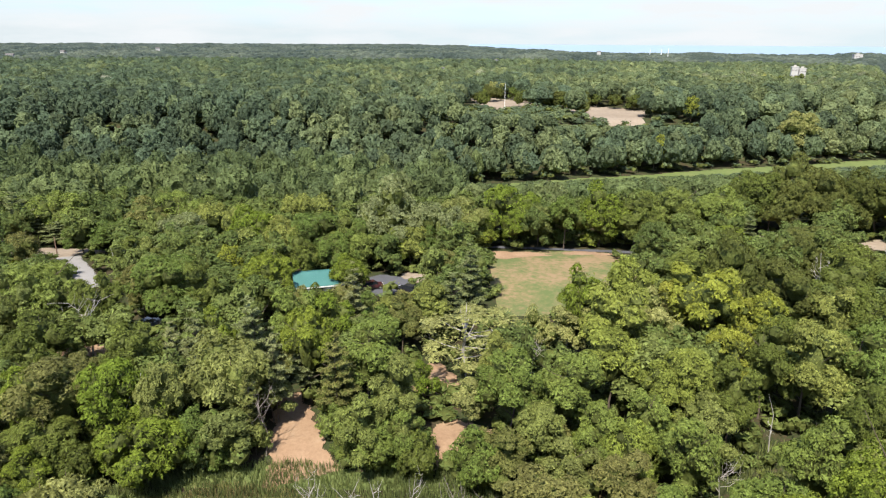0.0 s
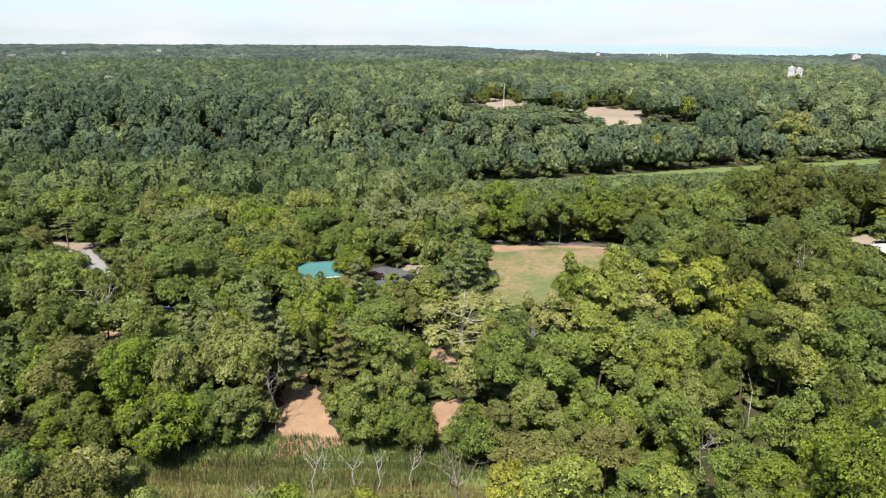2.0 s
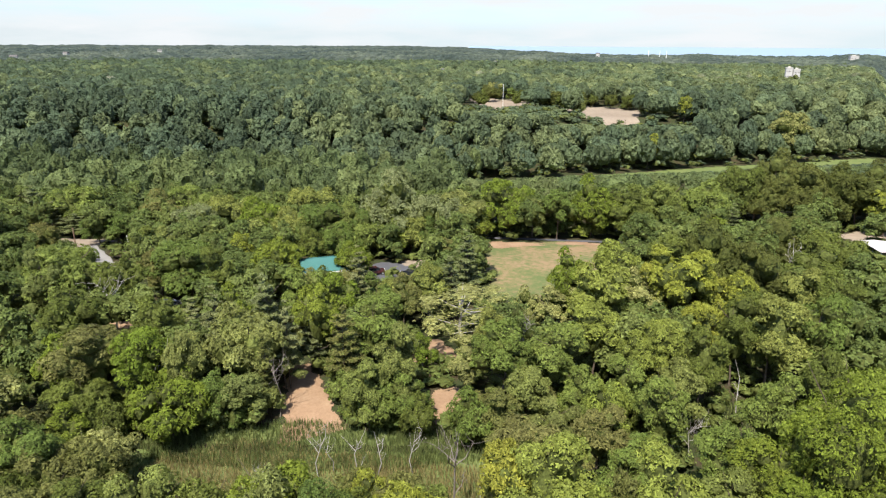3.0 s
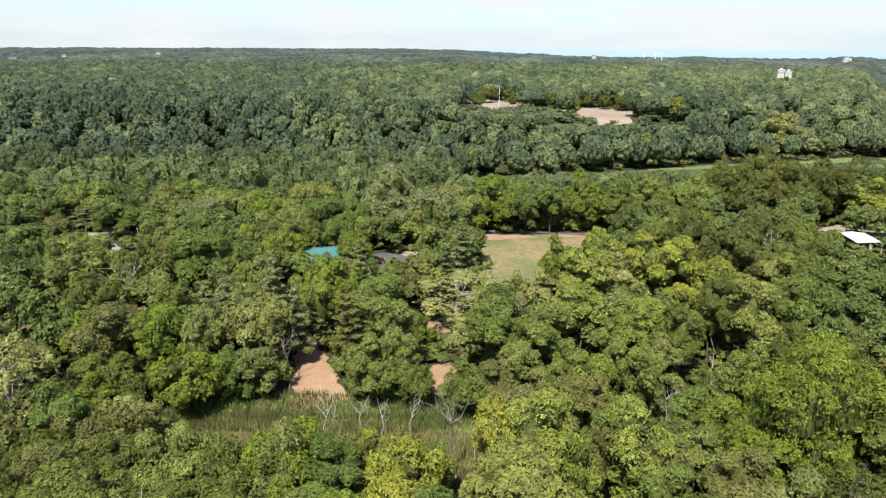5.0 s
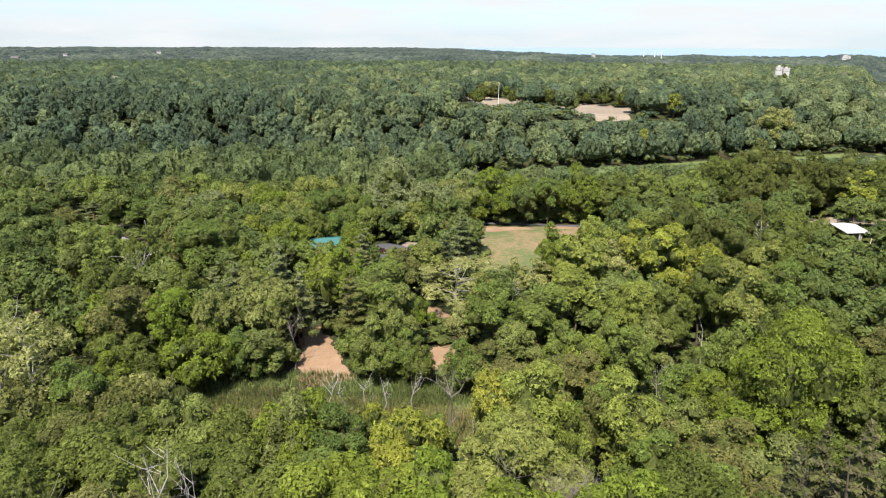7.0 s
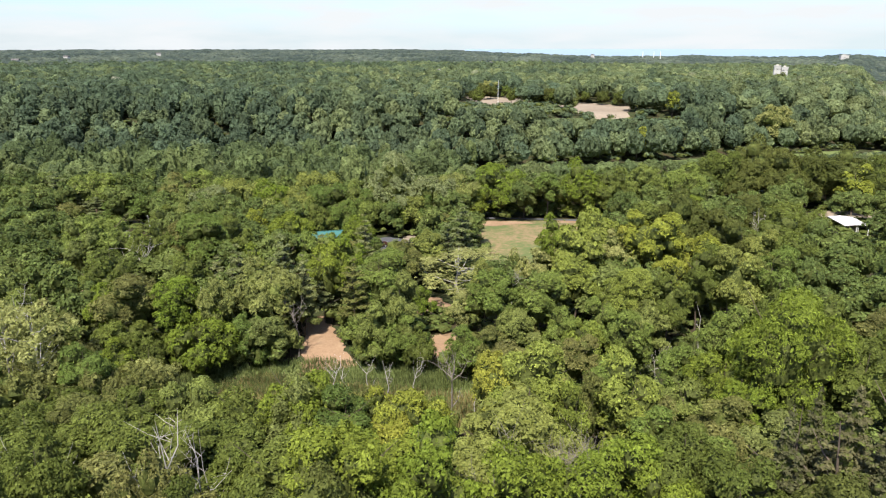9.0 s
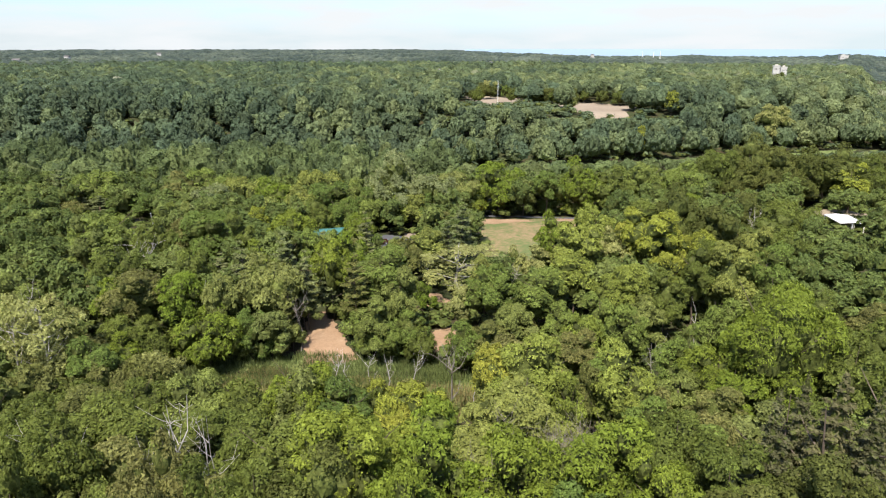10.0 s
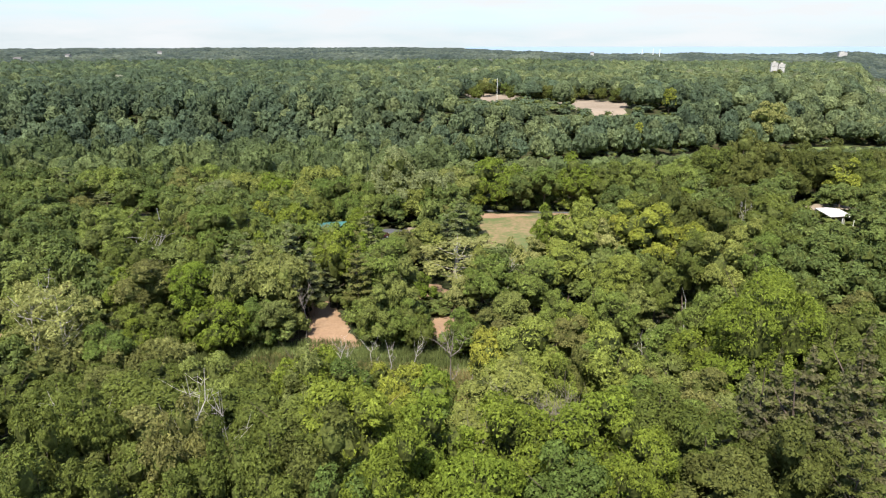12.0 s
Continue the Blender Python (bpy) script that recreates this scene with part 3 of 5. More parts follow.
cover("bare_earth", blob(14.5, 144.2, 8.5, 3.6, 1.4, 0.3), (0, 136, 50, 156), SAND, "pale worn earth at the far corner of the lawn", 0.13, 0.4)
cover("bare_earth", blob(33.5, 146.4, 6.5, 2.0, 2.6, 0.3), (20, 140, 50, 156), SAND, "pale worn earth beside the park path", 0.13, 0.4)
cover("park_path", strip(6, 153.2, 46, 148.6, 2.4), (0, 144, 52, 160), ASPHALT, "dark park path along the far edge of the lawn", 0.13, 0.5, "path")
cover("lane", strip(-90, 138, -72, 116, 4.6), (-98, 108, -64, 146), PALE_ROAD, "pale worn lane between the trees", 0.13, 0.4, "road")
cover("dry_clearing", blob(-100, 142, 16, 6, 0.2), (-122, 130, -78, 152), STRAW, "dry tan clearing beside the lane", 0.1, 0.5)
cover("dry_clearing", blob(92, 163, 10, 5, 1.2), (78, 154, 106, 174), STRAW, "dry tan clearing under the tree row", 0.1, 0.5)
cover("dry_clearing", blob(122, 157, 16, 6, 2.2), (100, 146, 142, 168), STRAW, "dry tan clearing under the tree row", 0.1, 0.5)
cover("drive", blob(-53, 99, 2.4, 2.2, 0.4), (-60, 92, -46, 106), ASPHALT, "patch of dark asphalt drive in the shade", 0.12, 0.4, "road")
OPEN = list(CLEAR)


def free(x, y, r=3.0):
    for f in CLEAR:
        if f(np.array([x]), np.array([y]))[0]:
            return False
    return all((x - a) ** 2 + (y - b) ** 2 > (0.62 * (r + q)) ** 2 for a, b, q in PLANTED)


# ---- the woods ----
rng = np.random.default_rng(5)


def wedge(y, margin):
    return (y + 40) * 0.72 + margin


# trees that stand out, from the near bank to the far edge of the park
plant("broadleaf_close", -9.9, 0.3, 13.9, 2.5, "dark")
plant("broadleaf_close", -5.3, 1.2, 13.9, 2.8, "green")
plant("broadleaf_close", -24.7, 1.2, 14.5, 2.6, "dark")
plant("broadleaf_close", -15.5, 1.7, 14, 2.3, "dark")
plant("broadleaf_close", -2.9, 1.9, 15.5, 2.8, "bright")
plant("broadleaf_close", 2.7, 2.1, 15, 3, "bright")
plant("broadleaf_close", -20, 2.2, 14, 2.7, "dark")
plant("broadleaf_close", 11.7, 2.5, 13.5, 2.3, "bright")
plant("broadleaf_close", -8, 2.5, 15.5, 2.8, "deep")
plant("broadleaf_close", 8.6, 2.9, 14.1, 3.1, "green")
plant("broadleaf_close", -13.8, 3.2, 15.1, 2.2, "dark")
plant("broadleaf_close", -10.7, 3.9, 16.3, 2.7, "dark")
plant("broadleaf_close", -26.4, 4.2, 16.4, 2.2, "dark")
plant("broadleaf_close", -17.4, 4.2, 16.4, 2.2, "olive")
plant("pine", 29.1, 5.4, 13.5, 2.4, "deep")
plant("broadleaf_close", 20.9, 6.6, 11.7, 3.2, "deep")
plant("broadleaf_close", 5.1, 7.3, 15.9, 3.4, "bright")
plant("broadleaf_close", -25.7, 7.9, 17.2, 2.6, "dark")
plant("broadleaf_close", -0.6, 8.1, 16.7, 3.6, "bright")
plant("broadleaf_close", 14.8, 8.1, 14.1, 2.6, "bright")
plant("broadleaf_close", 26.6, 8.6, 13.2, 3.1, "deep")
plant("broadleaf_close", -6.7, 9.0, 16.9, 4.3, "bright")
plant("broadleaf_close", 11.7, 10.7, 15.4, 3.8, "bright")
plant("spruce", 31, 11.6, 17.3, 3.5, "spruce")
plant("broadleaf_close", 21.5, 11.6, 13.2, 3.3, "dark")
plant("spruce", 24.5, 12.9, 16.8, 3.7, "spruce")
plant("spruce", 29.7, 13.9, 18.1, 4.7, "spruce")
plant("spruce", 34.9, 15.4, 19.7, 4.5, "spruce")
plant("spruce", 29, 17.2, 17.4, 3.3, "spruce")
plant("broadleaf_close", 20, 18.3, 15.2, 3.5, "dark")
plant("broadleaf_near", -32.4, 27.2, 13.5, 4.4, "dark")
plant("broadleaf_near", 7.5, 26.4, 16.7, 5.3, "sage")
plant("broadleaf_near", 13.8, 32.5, 13.3, 2.1, "lime")
plant("broadleaf_near", -49.6, 33.2, 10.5, 3.3, "dark")
plant("broadleaf_near", -44.5, 33.2, 10.5, 2.9, "dark")
plant("broadleaf_near", 30.8, 35.0, 11.3, 3.6, "olive")
plant("broadleaf_near", 19.6, 35.1, 14.9, 3.9, "lime")
plant("broadleaf_near", 22.3, 35.2, 10.8, 3.6, "olive")
plant("broadleaf_near", -40.1, 35.7, 10.5, 3.7, "olive")
plant("broadleaf_near", 16.3, 35.7, 14.9, 2.2, "olive")
plant("broadleaf_near", -10.9, 35.9, 10.68, 3.4, "green")
plant("broadleaf_near", -34.4, 36.2, 10.88, 3.7, "dark")
plant("broadleaf_near", -4.8, 36.2, 7, 3.7, "yellow")
plant("broadleaf_near", 9.8, 36.7, 17, 4.9, "lime")
plant("broadleaf_near", -22.2, 36.8, 10.24, 4, "dark")
plant("broadleaf_near", -28.7, 37.3, 10.04, 4.1, "green")
plant("broadleaf_near", -16.2, 37.5, 10.24, 4.1, "green")
plant("broadleaf_near", 33.8, 37.6, 12.4, 3.4, "bright")
plant("broadleaf_near", -3.6, 38.1, 8.8, 3.8, "yellow")
plant("broadleaf_near", 46.6, 38.3, 16.5, 4, "dark")
plant("broadleaf_near", 5.8, 38.5, 14.4, 2.7, "yellow")
plant("broadleaf_near", 51.3, 41.3, 17, 4.2, "dark")
plant("broadleaf_near", -49.6, 40.7, 9, 4.3, "olive")
plant("spreading_tree", 39.8, 41.0, 18.4, 6.3, "bright", 1)
plant("broadleaf_near", -44.1, 40.9, 8, 3.2, "dark")
plant("broadleaf_near", -0.9, 41.5, 6, 2.6, "green")
plant("broadleaf_near", -47.5, 41.7, 7, 4.3, "dark")
plant("broadleaf_near", -9.7, 41.7, 6, 2.6, "dark")
plant("broadleaf_near", -5.9, 41.8, 5, 3, "olive")
plant("broadleaf_near", -16.3, 38.2, 11.16, 4.4, "bright")
plant("broadleaf_near", -42.2, 43.2, 8, 3.7, "olive")
plant("broadleaf_near", -35.1, 39.2, 4.8, 3.4, "dark")
plant("broadleaf_near", -30.4, 39.3, 4.8, 3.4, "green")
plant("broadleaf_near", -12.1, 39.3, 4, 3.7, "green")
plant("broadleaf_near", -25.3, 40.1, 4, 3.8, "dark")
plant("broadleaf_near", 33, 43.0, 12.5, 3.6, "bright")
plant("broadleaf_near", -4.1, 44.4, 6, 2.4, "olive")
plant("broadleaf_near", -20.6, 40.5, 4, 3.8, "olive")
plant("broadleaf_near", -25.2, 40.7, 4.8, 4.9, "olive")
plant("broadleaf_near", -8.2, 44.9, 5, 2.4, "yellow")
plant("broadleaf_near", -33, 41.3, 4.8, 4.2, "dark")
plant("broadleaf_near", -16.5, 42.3, 4, 2.8, "bright")
plant("broadleaf_near", -9.8, 46.4, 5, 2.1, "olive")
plant("broadleaf_near", 30.7, 46.6, 11.9, 3.2, "green")
plant("broadleaf_near", -38.9, 46.8, 8, 3.9, "olive")
plant("broadleaf_near", -52, 46.9, 8, 3.5, "olive")
plant("open_tree", -52, 48.3, 16.5, 4.6, "pale")
plant("open_tree", -57.2, 49.3, 16.5, 3.1, "pale")
plant("broadleaf_near", -39.7, 49.7, 7, 3.8, "pale")
plant("broadleaf_near", 36.6, 50.3, 16.5, 3.6, "green")
plant("broadleaf_near", -49.9, 51.0, 8, 4.4, "olive")
plant("broadleaf_near", -58.7, 51.2, 7, 2.4, "olive")
plant("broadleaf_near", -45, 51.3, 6, 3.3, "dark")
plant("broadleaf_near", -45.3, 52.9, 9, 2.7, "bright")
plant("broadleaf_near", -64.5, 56.1, 6, 3, "dark")
plant("broadleaf_near", 13.4, 56.4, 8, 2.8, "green")
plant("broadleaf_near", -42.4, 56.6, 7, 2.8, "dark")
plant("broadleaf_near", -29.2, 60.6, 7.5, 2.8, "green")
plant("broadleaf_near", -8.5, 60.6, 6.5, 2.9, "green")
plant("broadleaf_near", -46.3, 57.6, 10, 3.5, "dark")
plant("broadleaf_near", -26.2, 60.8, 8, 2.9, "green")
plant("broadleaf_near", -34.6, 58.1, 9, 4.8, "bright")
plant("broadleaf_near", 6.7, 58.2, 8, 2.9, "olive")
plant("broadleaf_near", 3.6, 58.4, 7, 2.9, "green")
plant("broadleaf_near", 25.8, 58.5, 8, 2.2, "lime")
plant("broadleaf_near", 20.5, 58.7, 8, 3.3, "lime")
plant("broadleaf_near", -3.5, 59.2, 6, 2.3, "dark")
plant("broadleaf_near", 47.2, 59.5, 14, 2.8, "dark")
plant("broadleaf_near", 10.7, 60.1, 10, 2.9, "green")
plant("broadleaf_near", 17.8, 60.3, 10, 3.1, "green")
plant("broadleaf_near", -10, 60.6, 10, 3, "green")
plant("broadleaf_near", 23, 60.9, 11, 2.7, "green")
plant("broadleaf_near", -50.3, 61.0, 13, 2.6, "bright")
plant("broadleaf_near", 30.1, 61.1, 11, 2.9, "green")
plant("broadleaf_near", -46.5, 61.7, 14, 4.9, "olive")
plant("broadleaf_near", -33.8, 61.7, 14, 2.6, "green")
plant("broadleaf_near", -39, 61.7, 14, 3.6, "bright")
plant("broadleaf_near", -6.2, 61.9, 9, 3, "green")
plant("broadleaf_near", -6.3, 63.5, 12.7, 3, "green")
plant("broadleaf_near", 34.2, 64.1, 13, 2.8, "dark")
plant("broadleaf_near", 7.4, 64.6, 13, 3.9, "green")
plant("broadleaf_near", 26.1, 65.4, 12, 2.8, "lime")
plant("broadleaf_near", 14.6, 65.4, 12.4, 4.2, "green")
plant("broadleaf_near", 2.4, 65.8, 9, 2.1, "pale")
plant("broadleaf_near", 29.4, 66.4, 13, 3.1, "lime")
plant("broadleaf_near", -27.4, 66.8, 12.9, 5.4, "green")
plant("pine", -14.2, 68.1, 13.4, 2.5, "olive")
plant("broadleaf_near", 45.1, 68.2, 16, 4.1, "sage")
plant("pine", -22.3, 68.8, 14, 2, "pine")
plant("broadleaf_near", -23, 69.0, 7.1, 2.5, "green")
plant("broadleaf_near", 51.7, 69.1, 15, 3.8, "green")
plant("broadleaf", -55.4, 69.2, 13, 2.9, "dark")
plant("broadleaf", -40.2, 69.2, 14, 3.4, "dark")
plant("broadleaf_near", 6.5, 70.6, 13, 2.5, "sage")
plant("broadleaf_near", 41.3, 71.1, 14, 3.2, "dark")
plant("broadleaf_near", 37, 72.3, 13, 2.9, "yellow")
plant("broadleaf_near", 21.7, 72.3, 12.2, 4, "lime")
plant("broadleaf", -49, 72.7, 7, 2.3, "olive")
plant("broadleaf_near", -10.5, 73.5, 12.9, 4.5, "green")
plant("broadleaf", -19, 73.8, 14.9, 3.1, "bright")
plant("pine", -34.1, 73.8, 14, 2.2, "pine")
plant("broadleaf_near", -3.6, 73.8, 7, 1.9, "bright")
plant("broadleaf", -31.3, 75.1, 13, 2.7, "bright")
plant("pine", -27, 75.5, 15, 2.9, "pine")
plant("pine", -38.6, 76.4, 11, 2, "pine")
plant("pine", -18.3, 77.0, 4.9, 1.7, "dark")
plant("broadleaf", -57.6, 77.2, 13, 3.9, "dark")
plant("broadleaf_near", -24.5, 79.0, 4.7, 2.4, "olive")
plant("broadleaf", 23.3, 80.1, 16, 4.4, "lime")
plant("open_tree", 2.8, 81.8, 10.8, 6.9, "pale")
plant("broadleaf", 36.9, 83.0, 17.5, 5.2, "yellow", 1, 0.8)
plant("broadleaf", 30.8, 83.4, 14, 3.3, "pale")
plant("broadleaf", 46.6, 84.2, 13, 3, "yellow")
plant("broadleaf", 33.8, 84.7, 13, 2.9, "yellow")
plant("broadleaf", 43.3, 85.4, 14, 3.2, "yellow")
plant("broadleaf", 63.3, 85.4, 13, 3.8, "dark")
plant("broadleaf", 18.4, 86.1, 10, 3, "pale")
plant("broadleaf", 58.5, 86.2, 14, 3.5, "sage")
plant("broadleaf", -67.1, 86.6, 14, 3.4, "green")
plant("broadleaf", 21, 88.3, 16, 3.4, "bright")
plant("broadleaf", 13.8, 89.2, 7, 2.7, "pale")
plant("broadleaf", 55.6, 89.8, 13, 3.9, "deep")
plant("broadleaf", -57.4, 90.0, 13, 2.8, "dark")
plant("broadleaf", 28.3, 90.4, 17, 4, "lime")
plant("broadleaf", -25.2, 91.0, 11, 2.2, "olive")
plant("broadleaf", -66.1, 91.2, 14, 6.7, "green")
plant("broadleaf", -54.8, 91.5, 12, 2.3, "dark")
plant("broadleaf", -20.4, 92.1, 11, 2.7, "dark")
plant("broadleaf", -3.3, 92.3, 11, 3.2, "sage")
plant("broadleaf", -39.6, 92.5, 13, 3.2, "dark")
plant("broadleaf", 50.2, 93.5, 13.3, 3.6, "deep")
plant("pine", 0.4, 93.8, 12, 3.1, "pine")
plant("pine", -15.7, 93.8, 14, 2.2, "pine")
plant("broadleaf", -9.9, 94.6, 7.5, 3.3, "sage")
plant("broadleaf", 53.4, 94.9, 14.3, 5, "deep")
plant("broadleaf", -6.7, 96.1, 8.5, 2.8, "olive")
plant("broadleaf", 47.1, 97.5, 15.4, 6.1, "deep")
plant("broadleaf", 40.5, 98.2, 14.4, 4.7, "dark")
plant("broadleaf", -54.1, 99.7, 12, 2.9, "olive")
plant("broadleaf", -48.4, 100.2, 11.7, 6.1, "green")
plant("pine", 3.5, 101.1, 15, 2.7, "pine")
plant("broadleaf", -33.5, 106.0, 11, 4.7, "bright")
plant("broadleaf", 74.5, 107.4, 13, 5.6, "dark")
plant("broadleaf", -33.2, 113.4, 10, 2.7, "bright")
plant("broadleaf", -42.8, 113.7, 10, 2.2, "yellow")
plant("broadleaf", -19.8, 113.5, 8, 3.4, "bright")
plant("broadleaf", -0.7, 117.7, 9, 2.8, "olive")
plant("broadleaf", -3.6, 118.6, 8, 2, "green")
plant("broadleaf", -62, 118.9, 8, 3.4, "green")
plant("broadleaf", -68.6, 125.0, 9, 3, "dark")
plant("broadleaf", -93.3, 128.1, 8, 3.1, "olive")
plant("broadleaf", 78.6, 130.0, 9.2, 7.3, "deep")
plant("broadleaf", -19.4, 131.0, 9.4, 4.3, "green")
plant("broadleaf", -36.1, 131.0, 10.9, 5.2, "sage")
plant("broadleaf", -9, 133.0, 9.8, 5, "sage")
plant("broadleaf", -29.6, 133.0, 11.8, 6.3, "green")
plant("broadleaf", -23.6, 134.0, 10, 4.4, "green")
plant("broadleaf", -61.1, 136.0, 11.3, 5.9, "ash")
plant("broadleaf", -3.4, 137.0, 14.1, 5.6, "ash")
plant("broadleaf", 63.6, 137.3, 8, 6.2, "bright")
plant("broadleaf", -13.7, 138.0, 16.5, 7.2, "ash")
plant("broadleaf", -45.5, 138.0, 12.4, 5.4, "bright")
plant("broadleaf", 59.8, 138.3, 6, 3.3, "green")
plant("broadleaf", -79, 140.0, 8.8, 5.6, "green")
plant("broadleaf", -72.3, 142.0, 11.4, 5.6, "olive")
plant("broadleaf", -88.4, 142.0, 7.2, 4, "green")
plant("broadleaf", -55.1, 143.0, 13.1, 6, "sage")
plant("broadleaf", 2.5, 148.0, 12.5, 6.2, "green")
plant("broadleaf", 50.2, 148.0, 8.1, 4.1, "dark")
plant("pine", 73.5, 148.5, 11, 2, "pine")
plant("broadleaf", 6.9, 149.0, 8.5, 4.4, "bright")
plant("pine", -98.8, 150.0, 6.4, 3.6, "pine")
plant("broadleaf", 59.8, 150.0, 9.5, 4.9, "dark")
plant("pine", -104.8, 151.0, 9.6, 3, "pine")
plant("broadleaf", -36.2, 152.0, 14.2, 6.3, "sage")
plant("broadleaf", -68.9, 152.0, 13.2, 5.7, "green")
plant("broadleaf", 47.1, 153.0, 12.3, 6.8, "dark")
plant("pine", -112.9, 156.0, 13.1, 4.3, "pine")
plant("broadleaf", -103.3, 158.0, 12.5, 6.6, "green")
plant("broadleaf", 22.6, 154.6, 11.6, 4.2, "green")
plant("broadleaf", 38.4, 154.6, 14, 5.8, "bright")
plant("broadleaf", 68.6, 158.0, 14.9, 7, "green")
plant("broadleaf", 119.3, 158.0, 14.4, 5.2, "yellow")
plant("broadleaf", 15, 154.2, 14.6, 7, "bright")
plant("broadleaf", 28.8, 151.0, 13.6, 4, "green")
plant("broadleaf", 59.1, 160.0, 14.8, 6.8, "green")
plant("broadleaf", 107, 166.0, 11.5, 6.1, "deep")
plant("broadleaf", 115.8, 166.0, 16.5, 6, "deep")
plant("broadleaf", 89.1, 170.0, 12.2, 6.2, "deep")
plant("broadleaf", 112, 170.0, 17.4, 7.1, "deep")
plant("broadleaf", 84.6, 172.0, 17.6, 7, "dark")
plant("broadleaf", 103.5, 172.0, 17.3, 7.2, "deep")
plant("broadleaf", 95.3, 175.0, 17.8, 7.3, "deep")
plant("broadleaf", 95.4, 296.0, 15.8, 4.2, "yellow")
plant("broadleaf", -51.3, 330.0, 6.5, 4.6, "yellow")
plant("broadleaf", 179.2, 335.0, 19.5, 9.9, "pale")
plant("broadleaf", 125.9, 340.0, 16.6, 3.4, "yellow")
plant("broadleaf", -233.1, 400.0, 4.9, 11.3, "sage")
plant("broadleaf", 59.6, 400.0, 10, 10.9, "deep")
plant("broadleaf", -131.2, 400.0, 6.8, 9.1, "bright")
plant("broadleaf", -210.6, 425.0, 9.8, 5.8, "silver")
plant("broadleaf", -221.1, 430.0, 10.2, 6.6, "silver")
plant("broadleaf", 33.3, 470.0, 11.8, 7.6, "pale")
plant("broadleaf", -250.8, 470.0, 13.5, 6.3, "silver")
# low trees in front of the shelter
plant("broadleaf", -29.6, 104.0, 5.0, 2.7, "green")
plant("broadleaf", -23.6, 103.5, 4.2, 2.6, "sage")
plant("broadleaf", -19.2, 105.0, 5.4, 2.7, "olive")
plant("broadleaf", 68, 100.0, 13, 4.5, "dark")
plant("broadleaf", 123, 172.0, 15.5, 6, "deep")
plant("broadleaf", 132, 174.0, 15, 6, "dark")
plant("broadleaf", 141, 176.0, 15.5, 6.4, "deep")
plant("broadleaf", 129, 165.0, 12, 4.8, "dark")
plant("broadleaf", 70, 118.0, 10, 5, "deep")
# the near side of the marsh
plant("broadleaf_near", -35, 20, 13, 4.2, "dark")
plant("broadleaf_near", -29.5, 24.5, 12, 4, "dark")
plant("broadleaf_near", -24.5, 18.5, 13.5, 4.2, "dark")
plant("broadleaf_near", -23.5, 26, 11.5, 3.9, "dark")
plant("broadleaf_near", -18.5, 23, 12.5, 4, "dark")
plant("broadleaf_near", -13.5, 18.5, 13.2, 4.2, "dark")
plant("broadleaf_near", -12.5, 26, 11.3, 3.8, "green")
plant("broadleaf_near", -7.2, 21.5, 12.6, 4.1, "bright")
plant("broadleaf_near", -2, 17.5, 13.2, 4, "bright")
plant("broadleaf_near", -1.5, 27, 10.8, 3.7, "green")
plant("broadleaf_near", -40, 27, 11.5, 4.3, "dark")
# slim trees on the sand slope
plant("pine", -24.2, 63.4, 11.5, 1.3, "olive")
plant("pine", -20.2, 74.0, 11, 1.9, "pine")
plant("shrub", -13.4, 66.0, 4.5, 2.4, "green")
plant("shrub", -14.9, 69.6, 5, 2.3, "dark")
# park trees that stand in the plateau fields
for x, y, h, r, hue in ((20, 398, 9, 4.2, "dark"), (26, 437, 11, 5.5, "deep"), (31, 446, 9, 4.6, "deep"), (44, 450, 9, 4.4, "green"), (42, 404, 8, 3.2, "dark"), (17, 420, 8, 3.6, "deep"), (50, 432, 9, 4.4, "dark"),
                        (76, 392, 8, 3.6, "dark"), (82, 398, 8, 3.6, "deep"), (90, 403, 8, 3.0, "dark"), (100, 398, 9, 4.0, "deep"), (109, 388, 9, 4.2, "dark"), (72, 354, 8, 3.6, "green"), (66, 372, 10, 4.6, "dark"), (66, 390, 11, 5.2, "deep"), (60, 404, 11, 5.0, "dark"),
                        # four trees placed to hide the apartment tower's foot from the camera
                        (266, 530, 16.5, 5.5, "dark"), (274, 527, 17, 5.5, "dark"), (283, 532, 16.5, 5.5, "dark"), (291, 528, 17, 5.5, "deep")):
    plant("broadleaf", x, y, h, r, hue)
plant("shrub", -13.2, 62.6, 1.8, 1.3, "green")
plant("shrub", -15.4, 67.6, 1.8, 1.3, "dark")
plant("broadleaf_near", 29.0, 41.8, 8.5, 3.1, "green")
plant("shrub", 26.4, 43.0, 4.5, 2.6, "olive")
plant("broadleaf", -22.6, 82.0, 14.3, 3.4, "green")
plant("broadleaf", -17.6, 82.0, 14.2, 3.3, "bright")
plant("broadleaf", -11.8, 88.0, 10.4, 2.8, "green")
plant("broadleaf", -7.4, 88.0, 10.2, 2.7, "olive")
plant("broadleaf", -31.0, 122.6, 8.6, 3.5, "dark")
plant("broadleaf", -24.6, 123.4, 9.2, 3.6, "green")
plant("broadleaf", -18.2, 128.6, 9.0, 3.6, "green")
plant("broadleaf", -11.6, 131.2, 8.6, 3.5, "bright")
plant("broadleaf", -5.4, 131.6, 8.0, 3.2, "green")
for x, y, h, r, hue in ((8.6, 156.2, 4.2, 2.7, "green"), (13.4, 157.0, 3.4, 2.4, "bright"), (17.2, 156.0, 4.6, 2.8, "green"), (24.6, 156.4, 3.6, 2.5, "dark"), (28.8, 155.6, 4.4, 2.8, "green"), (35.2, 154.6, 3.8, 2.5, "bright"), (39.4, 154.8, 4.6, 2.8, "dark")):
    plant("shrub", x, y, h, r, hue)
